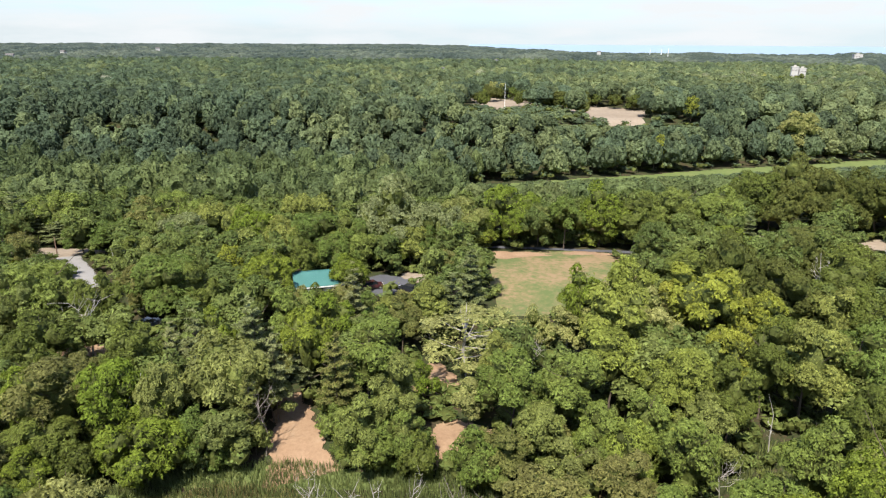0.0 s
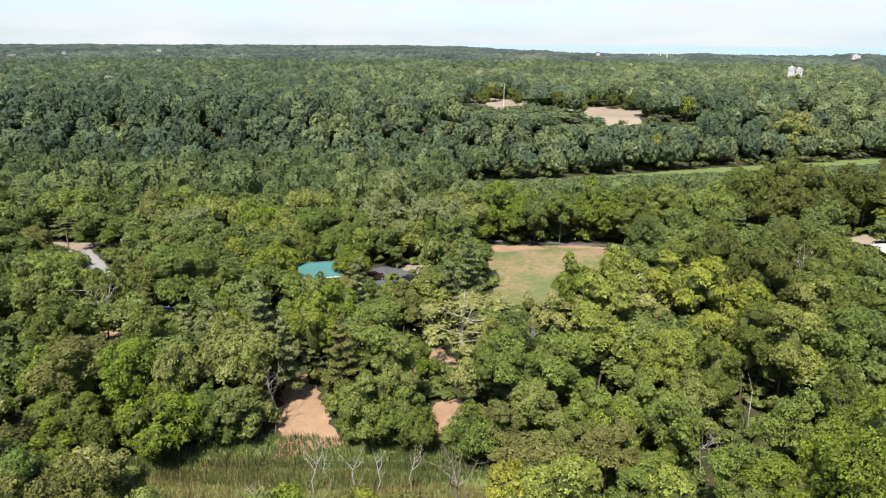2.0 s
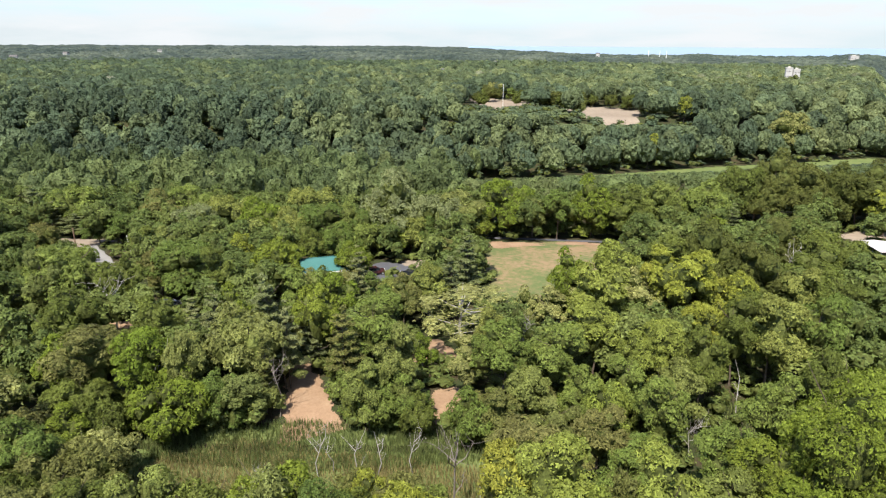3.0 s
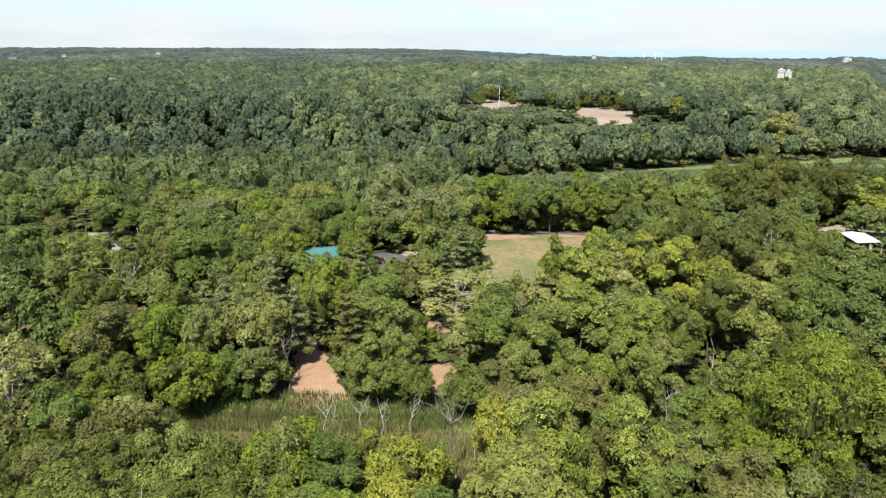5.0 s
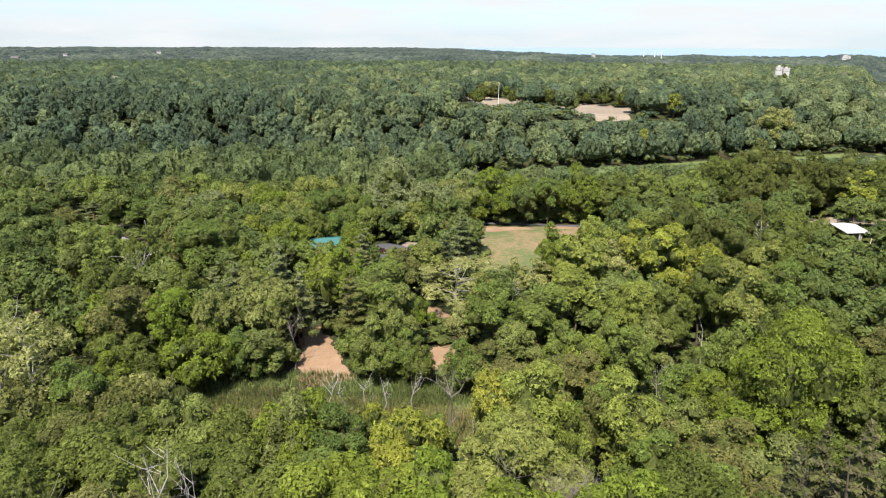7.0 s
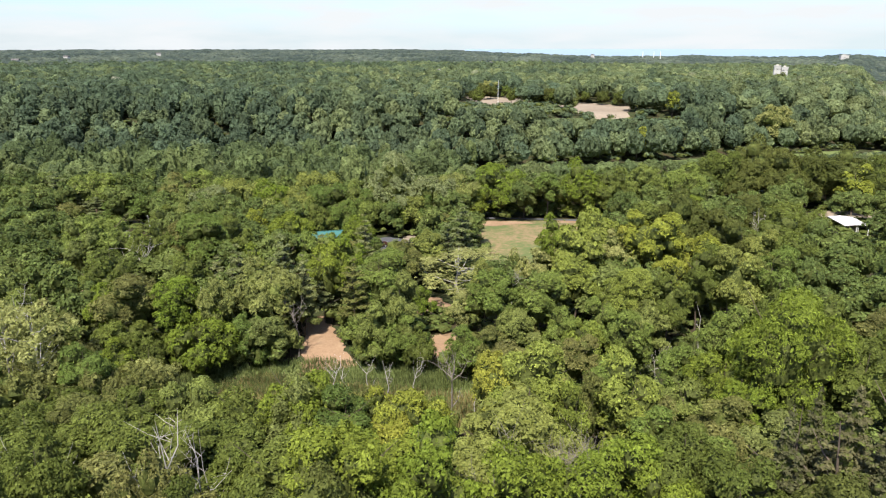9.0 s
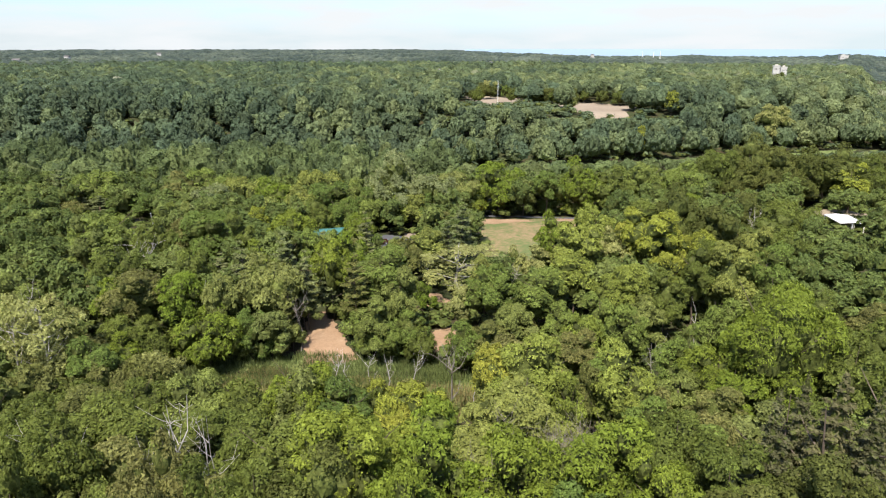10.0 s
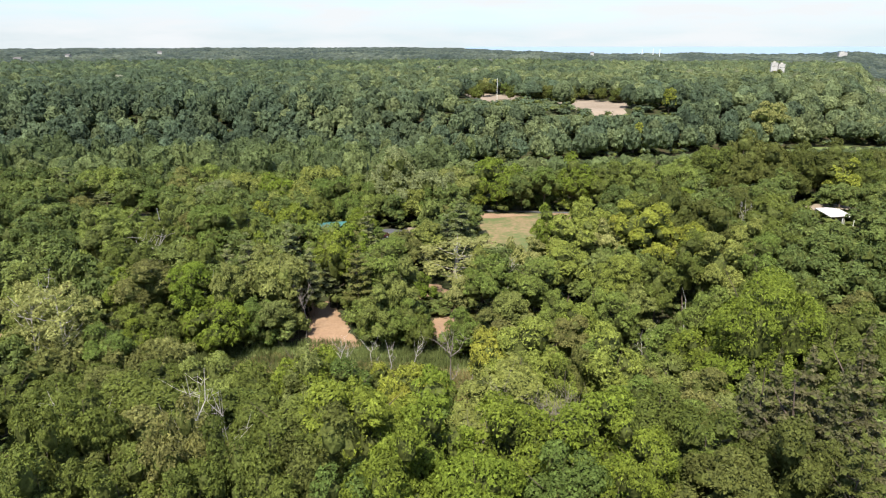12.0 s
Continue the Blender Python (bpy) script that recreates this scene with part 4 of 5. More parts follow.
# corridors kept free of infill so the camera sees the open places behind
for c in (strip(12, 80, 20, 108, 26), strip(6.5, 98, 8.5, 134, 6), strip(-19, 78, -28, 126, 12), strip(-9, 88, -12, 126, 12), strip(-56, 92, -80, 132, 9), strip(-75, 110, -102, 145, 16), strip(80, 98, 106, 138, 17), strip(72, 138, 90, 166, 9), strip(92, 134, 113, 160, 10), strip(-40, 75, -53, 99, 5), strip(33, 52, 42, 69, 8), strip(-45, 20, 20, 30, 22), strip(1, 50, 1, 71, 9), strip(-1.5, 64, -2.2, 87, 7)):
    CLEAR.append(c)
def woods(name, label, spots, stock, seed, mat=LEAF_WOODS_HAZE):
    """A whole stand of trees as one piece of ground cover: spots are rows of x, y, height, radius."""
    g = np.random.default_rng(seed)
    pick = g.integers(0, len(stock), len(spots))
    turn = g.uniform(0, 6.28, len(spots))
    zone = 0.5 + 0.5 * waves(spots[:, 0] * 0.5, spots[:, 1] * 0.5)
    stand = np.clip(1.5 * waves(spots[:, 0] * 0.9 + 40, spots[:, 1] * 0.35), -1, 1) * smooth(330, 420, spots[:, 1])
    # slope tints are lowered for shade between crowns; lower leftward and far off too
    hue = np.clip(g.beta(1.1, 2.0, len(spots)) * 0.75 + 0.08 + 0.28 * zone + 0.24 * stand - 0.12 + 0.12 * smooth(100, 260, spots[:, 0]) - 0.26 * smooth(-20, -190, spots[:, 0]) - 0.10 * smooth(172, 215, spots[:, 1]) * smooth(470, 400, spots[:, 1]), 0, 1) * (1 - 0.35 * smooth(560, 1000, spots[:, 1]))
    vs, ls, cs, ts, ms, base = [], [], [], [], [], 0
    z = ground(spots[:, 0], spots[:, 1])
    for k, (v, l, c, inner, h0, r0) in enumerate(stock):
        w = np.where(pick == k)[0]
        if not len(w):
            continue
        co, si = np.cos(turn[w])[:, None], np.sin(turn[w])[:, None]
        s, hs = (spots[w, 3] / r0)[:, None], (spots[w, 2] / h0)[:, None]
        out = np.stack([(v[:, 0] * co - v[:, 1] * si) * s + spots[w, 0][:, None], (v[:, 0] * si + v[:, 1] * co) * s + spots[w, 1][:, None], v[:, 2] * hs + z[w][:, None]], -1)
        vs.append(out.reshape(-1, 3))
        ls.append((l.ravel()[None] + (np.arange(len(w)) * len(v))[:, None]).ravel() + base)
        cs.append(np.tile(c, len(w)))
        ms.append(np.tile(inner, len(w)))
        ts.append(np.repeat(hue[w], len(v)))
        base += len(w) * len(v)
    ob = new(name, mesh_of(name, np.concatenate(vs), np.concatenate(ls), np.concatenate(cs), [mat, CORE_SHADE], np.concatenate(ts), slots=np.concatenate(ms)))
    return tagged(ob, label, "woods", kind="stuff")


def scatter(y0, y1, step, r_range, h_range, seed, margin=15):
    """Spots for trees in rows across the view, off the open ground."""
    g = np.random.default_rng(seed)
    ys = np.arange(y0, y1, step)
    rows = []
    for y in ys:
        half = wedge(y, margin)
        x = np.arange(-half, half, step) + g.uniform(-0.55, 0.55, len(np.arange(-half, half, step))) * step
        rows.append(np.column_stack([x, y + g.uniform(-0.6, 0.6, len(x)) * step]))
    p = np.concatenate(rows)
    keep = np.ones(len(p), bool)
    for f in OPEN:
        keep &= ~f(p[:, 0], p[:, 1])
    p = p[keep]
    return np.column_stack([p, g.uniform(*h_range, len(p)), g.uniform(*r_range, len(p))])


def stand_stock(seeds, bumps, count, size, level=3):
    return [(*dome_crown(np.random.default_rng(s), 15, 4.6, bumps, count, size, level), 15, 4.6) for s in seeds]


infill = []
for y in np.arange(-14, 178, 6.0):
    for x in np.arange(-wedge(y, 8), wedge(y, 8), 6.0):
        px, py = x + rng.uniform(-2.2, 2.2), y + rng.uniform(-2.2, 2.2)
        r, h = rng.uniform(3.0, 4.4), rng.uniform(9.5, 13)
        if not free(px, py, r):
            continue
        if py < 62 and abs(px) < wedge(py, -8):
            plant("broadleaf_close" if py < 26 else "broadleaf_near", px, py, h, r, str(rng.choice(["dark", "olive", "deep"] if px < -8 and py < 46 else ["green", "bright", "dark", "olive", "olive", "green"])))
        else:
            PLANTED.append((px, py, r))
            infill.append((px, py, h, r))


infill = np.array(infill)
edge = np.random.default_rng(21)
for k in range(40):
    x, y = -43 + 1.75 * k + edge.uniform(-0.8, 0.8), 61.2 + edge.uniform(-0.8, 1.6)
    if abs(x + 18.5) > 4.6 and abs(x - 0.5) > 3.2:
        plant("shrub", x, y, edge.uniform(2.6, 5.0), edge.uniform(1.8, 2.7), str(edge.choice(["green", "dark", "green", "bright", "olive"])))
woods("park_woods", "full-leaved broadleaf trees filling the park woods", infill, [(*broad_crown(np.random.default_rng(s), 15, 4.6, 8, 8, 1200, 0.8, 0.0), 15, 4.6) for s in (131, 132, 133, 134, 135)], 7, LEAF_PARK)
low = np.concatenate([scatter(24, 178, 5.0, (2.0, 3.3), (1.4, 3.4), 12), scatter(54, 84, 3.0, (1.3, 2.2), (1.4, 3.6), 13), scatter(84, 140, 3.8, (1.5, 2.6), (1.0, 2.6), 16, 0), scatter(-80, 24, 4.6, (1.8, 3.0), (1.2, 2.8), 17, 45)])
woods("undergrowth", "leafy undergrowth on the forest floor", low, [(*broad_crown(np.random.default_rng(k), 4, 2.4, 1, 0, 22, 0.9, 0.0, 0.85), 4, 2.4) for k in (141, 142, 143)], 9, LEAF_PARK)


g_back = np.random.default_rng(31)
back = np.array([(x + g_back.uniform(-3, 3), y + g_back.uniform(-3, 3), g_back.uniform(11, 17), g_back.uniform(3.8, 5.8)) for y in np.arange(-75, -15, 8) for x in np.arange(-62, 63, 8)])
woods("bank_woods", "broadleaf trees covering the near bank", back, stand_stock((151, 152, 153), 30, 400, 0.85), 15, LEAF_PARK)


def under_sight(p, x0, x1, y0, y1, slope):
    """Caps the growth before an open place at the camera's line of sight over it."""
    w = (p[:, 0] > x0) & (p[:, 0] < x1) & (p[:, 1] > y0) & (p[:, 1] < np.minimum(y1, 246 + 0.33 * p[:, 0] if y0 < 200 else y1))
    p[w, 2] = np.clip(51 - slope(p[w, 0]) * (p[w, 1] + 4) - ground(p[w, 0], p[w, 1]), 3.5, p[w, 2])
    p[w, 3] = np.minimum(p[w, 3], p[w, 2] * 0.42 + 2.2)
    return p


far_edge = [f for f in (scatter(178, 262, 9.2, (3.6, 6.8), (10, 18.5), 3), scatter(262, 352, 7.6, (3.9, 6.0), (11, 16.5), 23), scatter(352, 560, 9.4, (4.8, 7.6), (12.5, 17), 4), scatter(560, 1000, 11.0, (5.6, 8.6), (12, 16), 6))]
for f in far_edge:
    under_sight(f, 4, 260, 172, 318, lambda x: 0.2135 - 0.00017 * x)
    under_sight(f, 48, 124, 262, 345, lambda x: 0.1205 + 0 * x)
    under_sight(f, 4, 66, 300, 388, lambda x: 0.1045 + 0 * x)
    under_sight(f, 260, 420, 430, 640, lambda x: 0.0438 + 0 * x)
brush = scatter(182, 400, 7.4, (3.0, 4.8), (2.0, 5.5), 14)
woods("valley_brush", "low leafy brush below the valley trees", brush, [(*broad_crown(np.random.default_rng(k), 4, 2.4, 1, 0, 16, 1.1, 0.0, 0.85), 4, 2.4) for k in (144, 145, 146)], 19)
woods("valley_woods", "closed canopy of broadleaf trees along the valley", far_edge[0], stand_stock((161, 162, 163, 164, 165, 166), 40, 430, 0.74), 21, LEAF_VALLEY)
woods("middle_woods", "broadleaf trees climbing the valley side, tinted darker for shade", far_edge[1], stand_stock((101, 102, 103, 104, 105, 106, 107), 40, 330, 0.76), 1)
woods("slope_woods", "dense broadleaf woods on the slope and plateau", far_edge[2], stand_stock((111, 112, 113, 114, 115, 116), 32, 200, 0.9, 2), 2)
woods("far_woods", "broadleaf woods spreading over the far plain", far_edge[3], stand_stock((121, 122, 123, 124, 125), 14, 16, 1.7, 2), 3)


def lake_shore(a):
    """How far off the lake's near shore lies, by bearing, chosen to fit the camera's view."""
    return np.interp(a, np.radians((1.5, 6, 15.5, 34)), (4900, 3600, 2600, 2050)) + 40 * np.sin(a * 60) + 25 * np.sin(a * 143)


def canopy():
    """The farthest woods: one sheet of rounded crowns."""
    az = np.radians(np.arange(-44, 44.01, 0.2))
    d = [975.0]
    while d[-1] < 4880:
        d.append(d[-1] + 3.5 + (d[-1] - 975) * 0.012)
    d = np.array(d)
    A, D = np.meshgrid(az, d)
    x, y = D * np.sin(A), D * np.cos(A) - 4
    g = np.random.default_rng(8)
    best = np.full(x.shape, 9.0)
    tint = np.zeros(x.shape)
    cell = 15.0
    ix, iy = np.floor(x / cell).astype(int), np.floor(y / cell).astype(int)
    for dx in (-1, 0, 1):
        for dy in (-1, 0, 1):
            h = np.sin((ix + dx) * 127.1 + (iy + dy) * 311.7) * 43758.5453
            h2 = np.sin((ix + dx) * 269.5 + (iy + dy) * 183.3) * 43758.5453
            fx, fy = h - np.floor(h), h2 - np.floor(h2)
            r = np.hypot((ix + dx + fx) * cell - x, (iy + dy + fy) * cell - y) / cell
            near = r < best
            best, tint = np.where(near, r, best), np.where(near, fx, tint)
    rise = 6 + 5 * tint + 10.5 * np.sqrt(np.clip(1 - (best / 0.75) ** 2, 0, 1)) - 3 + 2.5 * waves(x * 0.12, y * 0.12)
    shore = lake_shore(A)
    rise = rise + 3 * np.clip(1.6 * waves(x * 0.35, y * 0.16), -1, 1) - 1.5
    rise = rise * smooth(960, 1120, D) * (1 - smooth(shore - 150, shore + 20, D))
    v = np.stack([x, y, ground(x, y) + rise], -1).reshape(-1, 3)
    w = len(az)
    i, j = np.meshgrid(np.arange(w - 1), np.arange(len(d) - 1))
    a = (j * w + i).ravel()
    q = np.stack([a, a + 1, a + w + 1, a + w], -1)
    return tagged(new("horizon_woods", mesh_of("horizon_woods", v, q, np.full(len(q), 4), [LEAF_FAR_HAZE], np.clip(tint * 0.55 + 0.22 + 0.4 * waves(x * 0.5 + 9, y * 0.2), 0, 1).ravel())), "unbroken woods reaching to the horizon", "woods", kind="stuff")


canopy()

# ---- lake ----
def lake():
    """Open water along the right of the horizon, tilted up to fit the camera's skyline, with a slight swell."""
    az = np.radians(np.arange(1.5, 46, 0.25))
    A, U = np.meshgrid(az, np.linspace(0, 1, 60))
    D = lake_shore(A) * (1 - U) + 4960 * U
    near = ground(lake_shore(A) * np.sin(A), lake_shore(A) * np.cos(A)) - 0.4
    z = near * (1 - U) + 30.3 * U + 0.05 * np.sin(D * 0.13 + A * 300) + 0.05 * np.sin(D * 0.071 - A * 170)
    v = np.stack([D * np.sin(A), D * np.cos(A), z], -1).reshape(-1, 3)
    w = len(az)
    i, j = np.meshgrid(np.arange(w - 1), np.arange(59))
    a = (j * w + i).ravel()
    q = np.stack([a, a + 1, a + w + 1, a + w], -1)
    return tagged(new("lake", mesh_of("lake", v, q, np.full(len(q), 4), [WATER_SKY_TONE])), "pale blue lake along the horizon", "water", kind="structure")


lake()


# ---- dead trees ----
def snag(x, y, height, spread, seed, forks=3, twigs=5, girth=0.16, label="bare grey dead tree with broken branches", lean=0.3, mat=DEADWOOD):
    """A dead tree: a forked stem and bare branches."""
    g = np.random.default_rng(seed)
    root = new("dead_tree")
    z = float(ground(x, y))
    root.location = (x, y, z)
    stem, arms = [], []
    pts = np.array([(0, 0, -0.3), (g.normal(0, lean), g.normal(0, lean), height * 0.35), (g.normal(0, lean), g.normal(0, lean), height * 0.7), (g.normal(0, lean * 2), g.normal(0, lean * 2), height)])
    stem.append(tube(pts, girth * np.array([1.2, 0.9, 0.55, 0.15]), 7))
    for f in range(forks):
        t = g.uniform(0.3, 0.8)
        at = np.array([np.interp(t * height, pts[:, 2], pts[:, i]) for i in range(3)])
        a, go = g.uniform(0, 6.28), spread * g.uniform(0.6, 1.1)
        up = g.uniform(0.7, 1.6)
        mid = at + np.array((math.cos(a) * go * 0.5, math.sin(a) * go * 0.5, go * 0.35 * up))
        tip = at + np.array((math.cos(a + 0.3) * go, math.sin(a + 0.3) * go, go * up))
        tip[2] = min(tip[2], height * 1.02)
        limb = [tube([at, mid, tip], girth * np.array([0.6, 0.4, 0.12]), 5)]
        for w in range(twigs):
            q = g.uniform(0.3, 0.95)
            b = at + (tip - at) * q
            e = b + g.normal(0, 1, 3) * spread * 0.3 + np.array((0, 0, spread * 0.28))
            limb.append(tube([b, (b + e) / 2 + g.normal(0, 0.1, 3), e], girth * np.array([0.28, 0.18, 0.09]), 4))
        arms.append(limb)
    me = mesh_of("trunk", *join_geo(stem), [mat], smooth_faces=True)
    new("trunk", me).parent = root
    for limb in arms:
        new("limb", mesh_of("limb", *join_geo(limb), [mat], smooth_faces=True)).parent = root
    return tagged(root, label, "dead tree", "dead trees")


# the dead trees, most of them placed by line of sight from the camera
snag(1.0, 44.7, 11, 2.8, 1, 6, 6, 0.12, "large dying tree with bare brownish limbs", 0.3, BRUSHWOOD)
snag(-10.0, 49.5, 8, 1.4, 2, 4, 4, 0.074, "slender bleached dead stem in the reeds")
snag(-8.1, 52.7, 6, 1.2, 3, 3, 4, 0.074, "slender bleached dead stem in the reeds")
snag(-15.1, 51.9, 6, 1.8, 4, 4, 4, 0.062, "slender bleached dead stem in the reeds")
snag(-13.5, 52.8, 5, 1.2, 14, 3, 3, 0.05, "slender bleached dead stem in the reeds")
snag(-3.8, 52.8, 6, 1.6, 15, 4, 4, 0.062, "slender bleached dead stem in the reeds")
snag(4.2, 47.6, 6, 1.6, 16, 3, 4, 0.062, "slender bleached dead stem in the reeds")
snag(-20.8, 48.9, 4, 1.5, 17, 4, 5, 0.043, "slender bleached dead stem in the reeds")
snag(-36.5, 62.0, 12, 1.8, 5, 6, 4, 0.087, "bare grey dead tree with broken branches")
snag(-37.8, 60.9, 11, 1.6, 18, 4, 4, 0.074, "bare grey dead tree with broken branches")
snag(-56.0, 85.8, 9, 4.0, 6, 7, 6, 0.124, "leafless tree with tangled pale branches")
snag(-19.3, 12.6, 16.5, 3.0, 7, 7, 7, 0.099, "bare grey dead tree with broken branches")
snag(-18.3, 14.6, 15, 2.6, 19, 5, 6, 0.074, "bare grey dead tree with broken branches")
snag(39.0, 63.0, 9, 1.0, 8, 3, 3, 0.07, "tall bare pale trunk at the wood's edge")
snag(30.3, 55.5, 6, 2.5, 9, 6, 6, 0.062, "bare grey dead tree with broken branches")
snag(26.2, 56.8, 8, 1.6, 20, 4, 5, 0.062, "bare grey dead tree with broken branches")
snag(28.1, 54.9, 5, 2.2, 21, 6, 7, 0.05, "bare grey dead tree with broken branches")
snag(-27.7, 12.8, 14, 2.5, 22, 6, 6, 0.074, "bare grey dead tree with broken branches")
snag(-20.2, 20.6, 14, 1.5, 23, 3, 4, 0.062, "bare grey dead tree with broken branches")
snag(-22.3, 62.6, 9, 2.2, 24, 6, 7, 0.09, "leafless brown tree on the sand slope", 0.3, BRUSHWOOD)
snag(64.9, 102.8, 13, 2.4, 25, 6, 6, 0.081, "dead treetop with pale bleached twigs")
snag(-58.9, 54.0, 15, 2.6, 26, 6, 6, 0.087, "bare grey dead tree with broken branches")
snag(11.4, 77.3, 9, 2.4, 27, 6, 6, 0.074, "leafless grey-brown tree behind the pale one")
snag(4.2, 12.9, 14.6, 2.6, 40, 13, 16, 0.05, "tangle of leafless grey brushwood", 0.3, BRUSHWOOD)
snag(6.0, 12.3, 14.6, 2.6, 41, 13, 16, 0.05, "tangle of leafless grey brushwood", 0.3, BRUSHWOOD)
snag(7.8, 13.0, 14.6, 2.6, 42, 13, 16, 0.05, "tangle of leafless grey brushwood", 0.3, BRUSHWOOD)
snag(9.6, 12.4, 14.6, 2.6, 43, 13, 16, 0.05, "tangle of leafless grey brushwood", 0.3, BRUSHWOOD)
snag(11.2, 13.0, 14.6, 2.6, 44, 13, 16, 0.05, "tangle of leafless grey brushwood", 0.3, BRUSHWOOD)
snag(8.8, 13.8, 14.6, 2.6, 45, 13, 16, 0.05, "tangle of leafless grey brushwood", 0.3, BRUSHWOOD)


# ---- reeds ----
def blades(name, inside, box, count, low, high, mat, label, seed, wide=0.07):
    g = np.random.default_rng(seed)
    x, y = g.uniform(box[0], box[2], count * 2), g.uniform(box[1], box[3], count * 2)
    k = inside(x, y)
    x, y = x[k][:count], y[k][:count]
    n = len(x)
    h = g.uniform(low, high, n) * (0.8 + 0.3 * waves(x * 3, y * 3))
    a, lean = g.uniform(0, 6.28, n), g.uniform(0.05, 0.35, n)
    base = np.stack([x, y, ground(x, y)], 1)
    side = np.stack([np.cos(a), np.sin(a), 0 * a], 1) * wide
    tip = base + np.stack([np.sin(a) * lean * h, np.cos(a) * lean * h, h], 1)
    mid = base + (tip - base) * 0.6 - np.stack([0 * a, 0 * a, -0.1 * h], 1)
    v = np.stack([base - side, base + side, mid + side * 0.8, tip, mid - side * 0.8], 1).reshape(-1, 3)
    return tagged(new(name, mesh_of(name, v, np.arange(len(v)), np.full(n, 5), [mat])), label, "reeds", kind="stuff")


REED = leaf_material("reed", [(0, (0.092, 0.118, 0.040)), (1, (0.112, 0.132, 0.046))], 0.3, gaps=1.0, flutter=0.2)
REED_DRY = leaf_material("reed_dry", [(0, (0.170, 0.150, 0.066)), (1, (0.190, 0.165, 0.074))], 0.3, gaps=1.0, flutter=0.2)
blades("reeds", blob(-15, 57.2, 25, 4.4, 1.0, 0.12), (-60, 40, 30, 66), 30000, 1.0, 1.7, REED, "green cattail reeds standing in the marsh", 3, 0.04)
blades("reeds", OPEN[0], (-60, 20, 30, 66), 16000, 0.6, 1.2, REED, "short green sedge between the dead reeds", 6, 0.035)
blades("dry_reeds", blob(-18, 49.5, 23, 7.8, 2.0, 0.2), (-45, 25, 15, 62), 30000, 0.7, 1.4, REED_DRY, "straw-coloured dead reeds among the green", 4, 0.035)
blades("tall_grass", blob(39, 60, 7, 6, 2.0, 0.2), (28, 48, 52, 72), 3000, 0.8, 1.5, REED, "tall green grass at the wood's edge", 5)


# ---- buildings and furniture of the park ----
def box_bm(x0, y0, z0, x1, y1, z1, bevel=0.0):
    bm = bmesh.new()
    bmesh.ops.create_cube(bm, size=1.0, matrix=Matrix.LocRotScale(((x0 + x1) / 2, (y0 + y1) / 2, (z0 + z1) / 2), None, (abs(x1 - x0), abs(y1 - y0), abs(z1 - z0))))
    if bevel:
        bmesh.ops.bevel(bm, geom=bm.edges[:], offset=bevel, segments=2, affect="EDGES", profile=0.5)
    return bm


def poly_bm(points, faces):
    bm = bmesh.new()
    vs = [bm.verts.new(p) for p in points]
    for f in faces:
        bm.faces.new([vs[i] for i in f])
    bmesh.ops.recalc_face_normals(bm, faces=bm.faces[:])
    return bm


def slab_bm(corners, thick):
    """A flat slab on four corners, thick metres deep below them."""
    p = [Vector(c) for c in corners]
    n = (p[1] - p[0]).cross(p[3] - p[0]).normalized()
    n = n if n.z > 0 else -n
    return poly_bm(p + [c - n * thick for c in p], [(0, 1, 2, 3), (7, 6, 5, 4), (0, 4, 5, 1), (1, 5, 6, 2), (2, 6, 7, 3), (3, 7, 4, 0)])


DARK_GLASS, _n, _l, _p = material("dark_glass")
_p.inputs["Base Color"].default_value, _p.inputs["Roughness"].default_value = (0.015, 0.018, 0.02, 1), 0.08
RUBBER = surface("rubber", [(0.3, (0.015, 0.015, 0.015)), (0.7, (0.03, 0.03, 0.03))], 3, 20, 0.8, 0.1)
STEEL = surface("galvanised_steel", [(0.3, (0.42, 0.42, 0.42)), (0.7, (0.55, 0.55, 0.54))], 1, 12, 0.45, 0.05, 0.7)
POLE_WOOD = surface("pole_wood", [(0.3, (0.16, 0.10, 0.07)), (0.7, (0.26, 0.17, 0.12))], 1, 12, 0.9, 0.3)


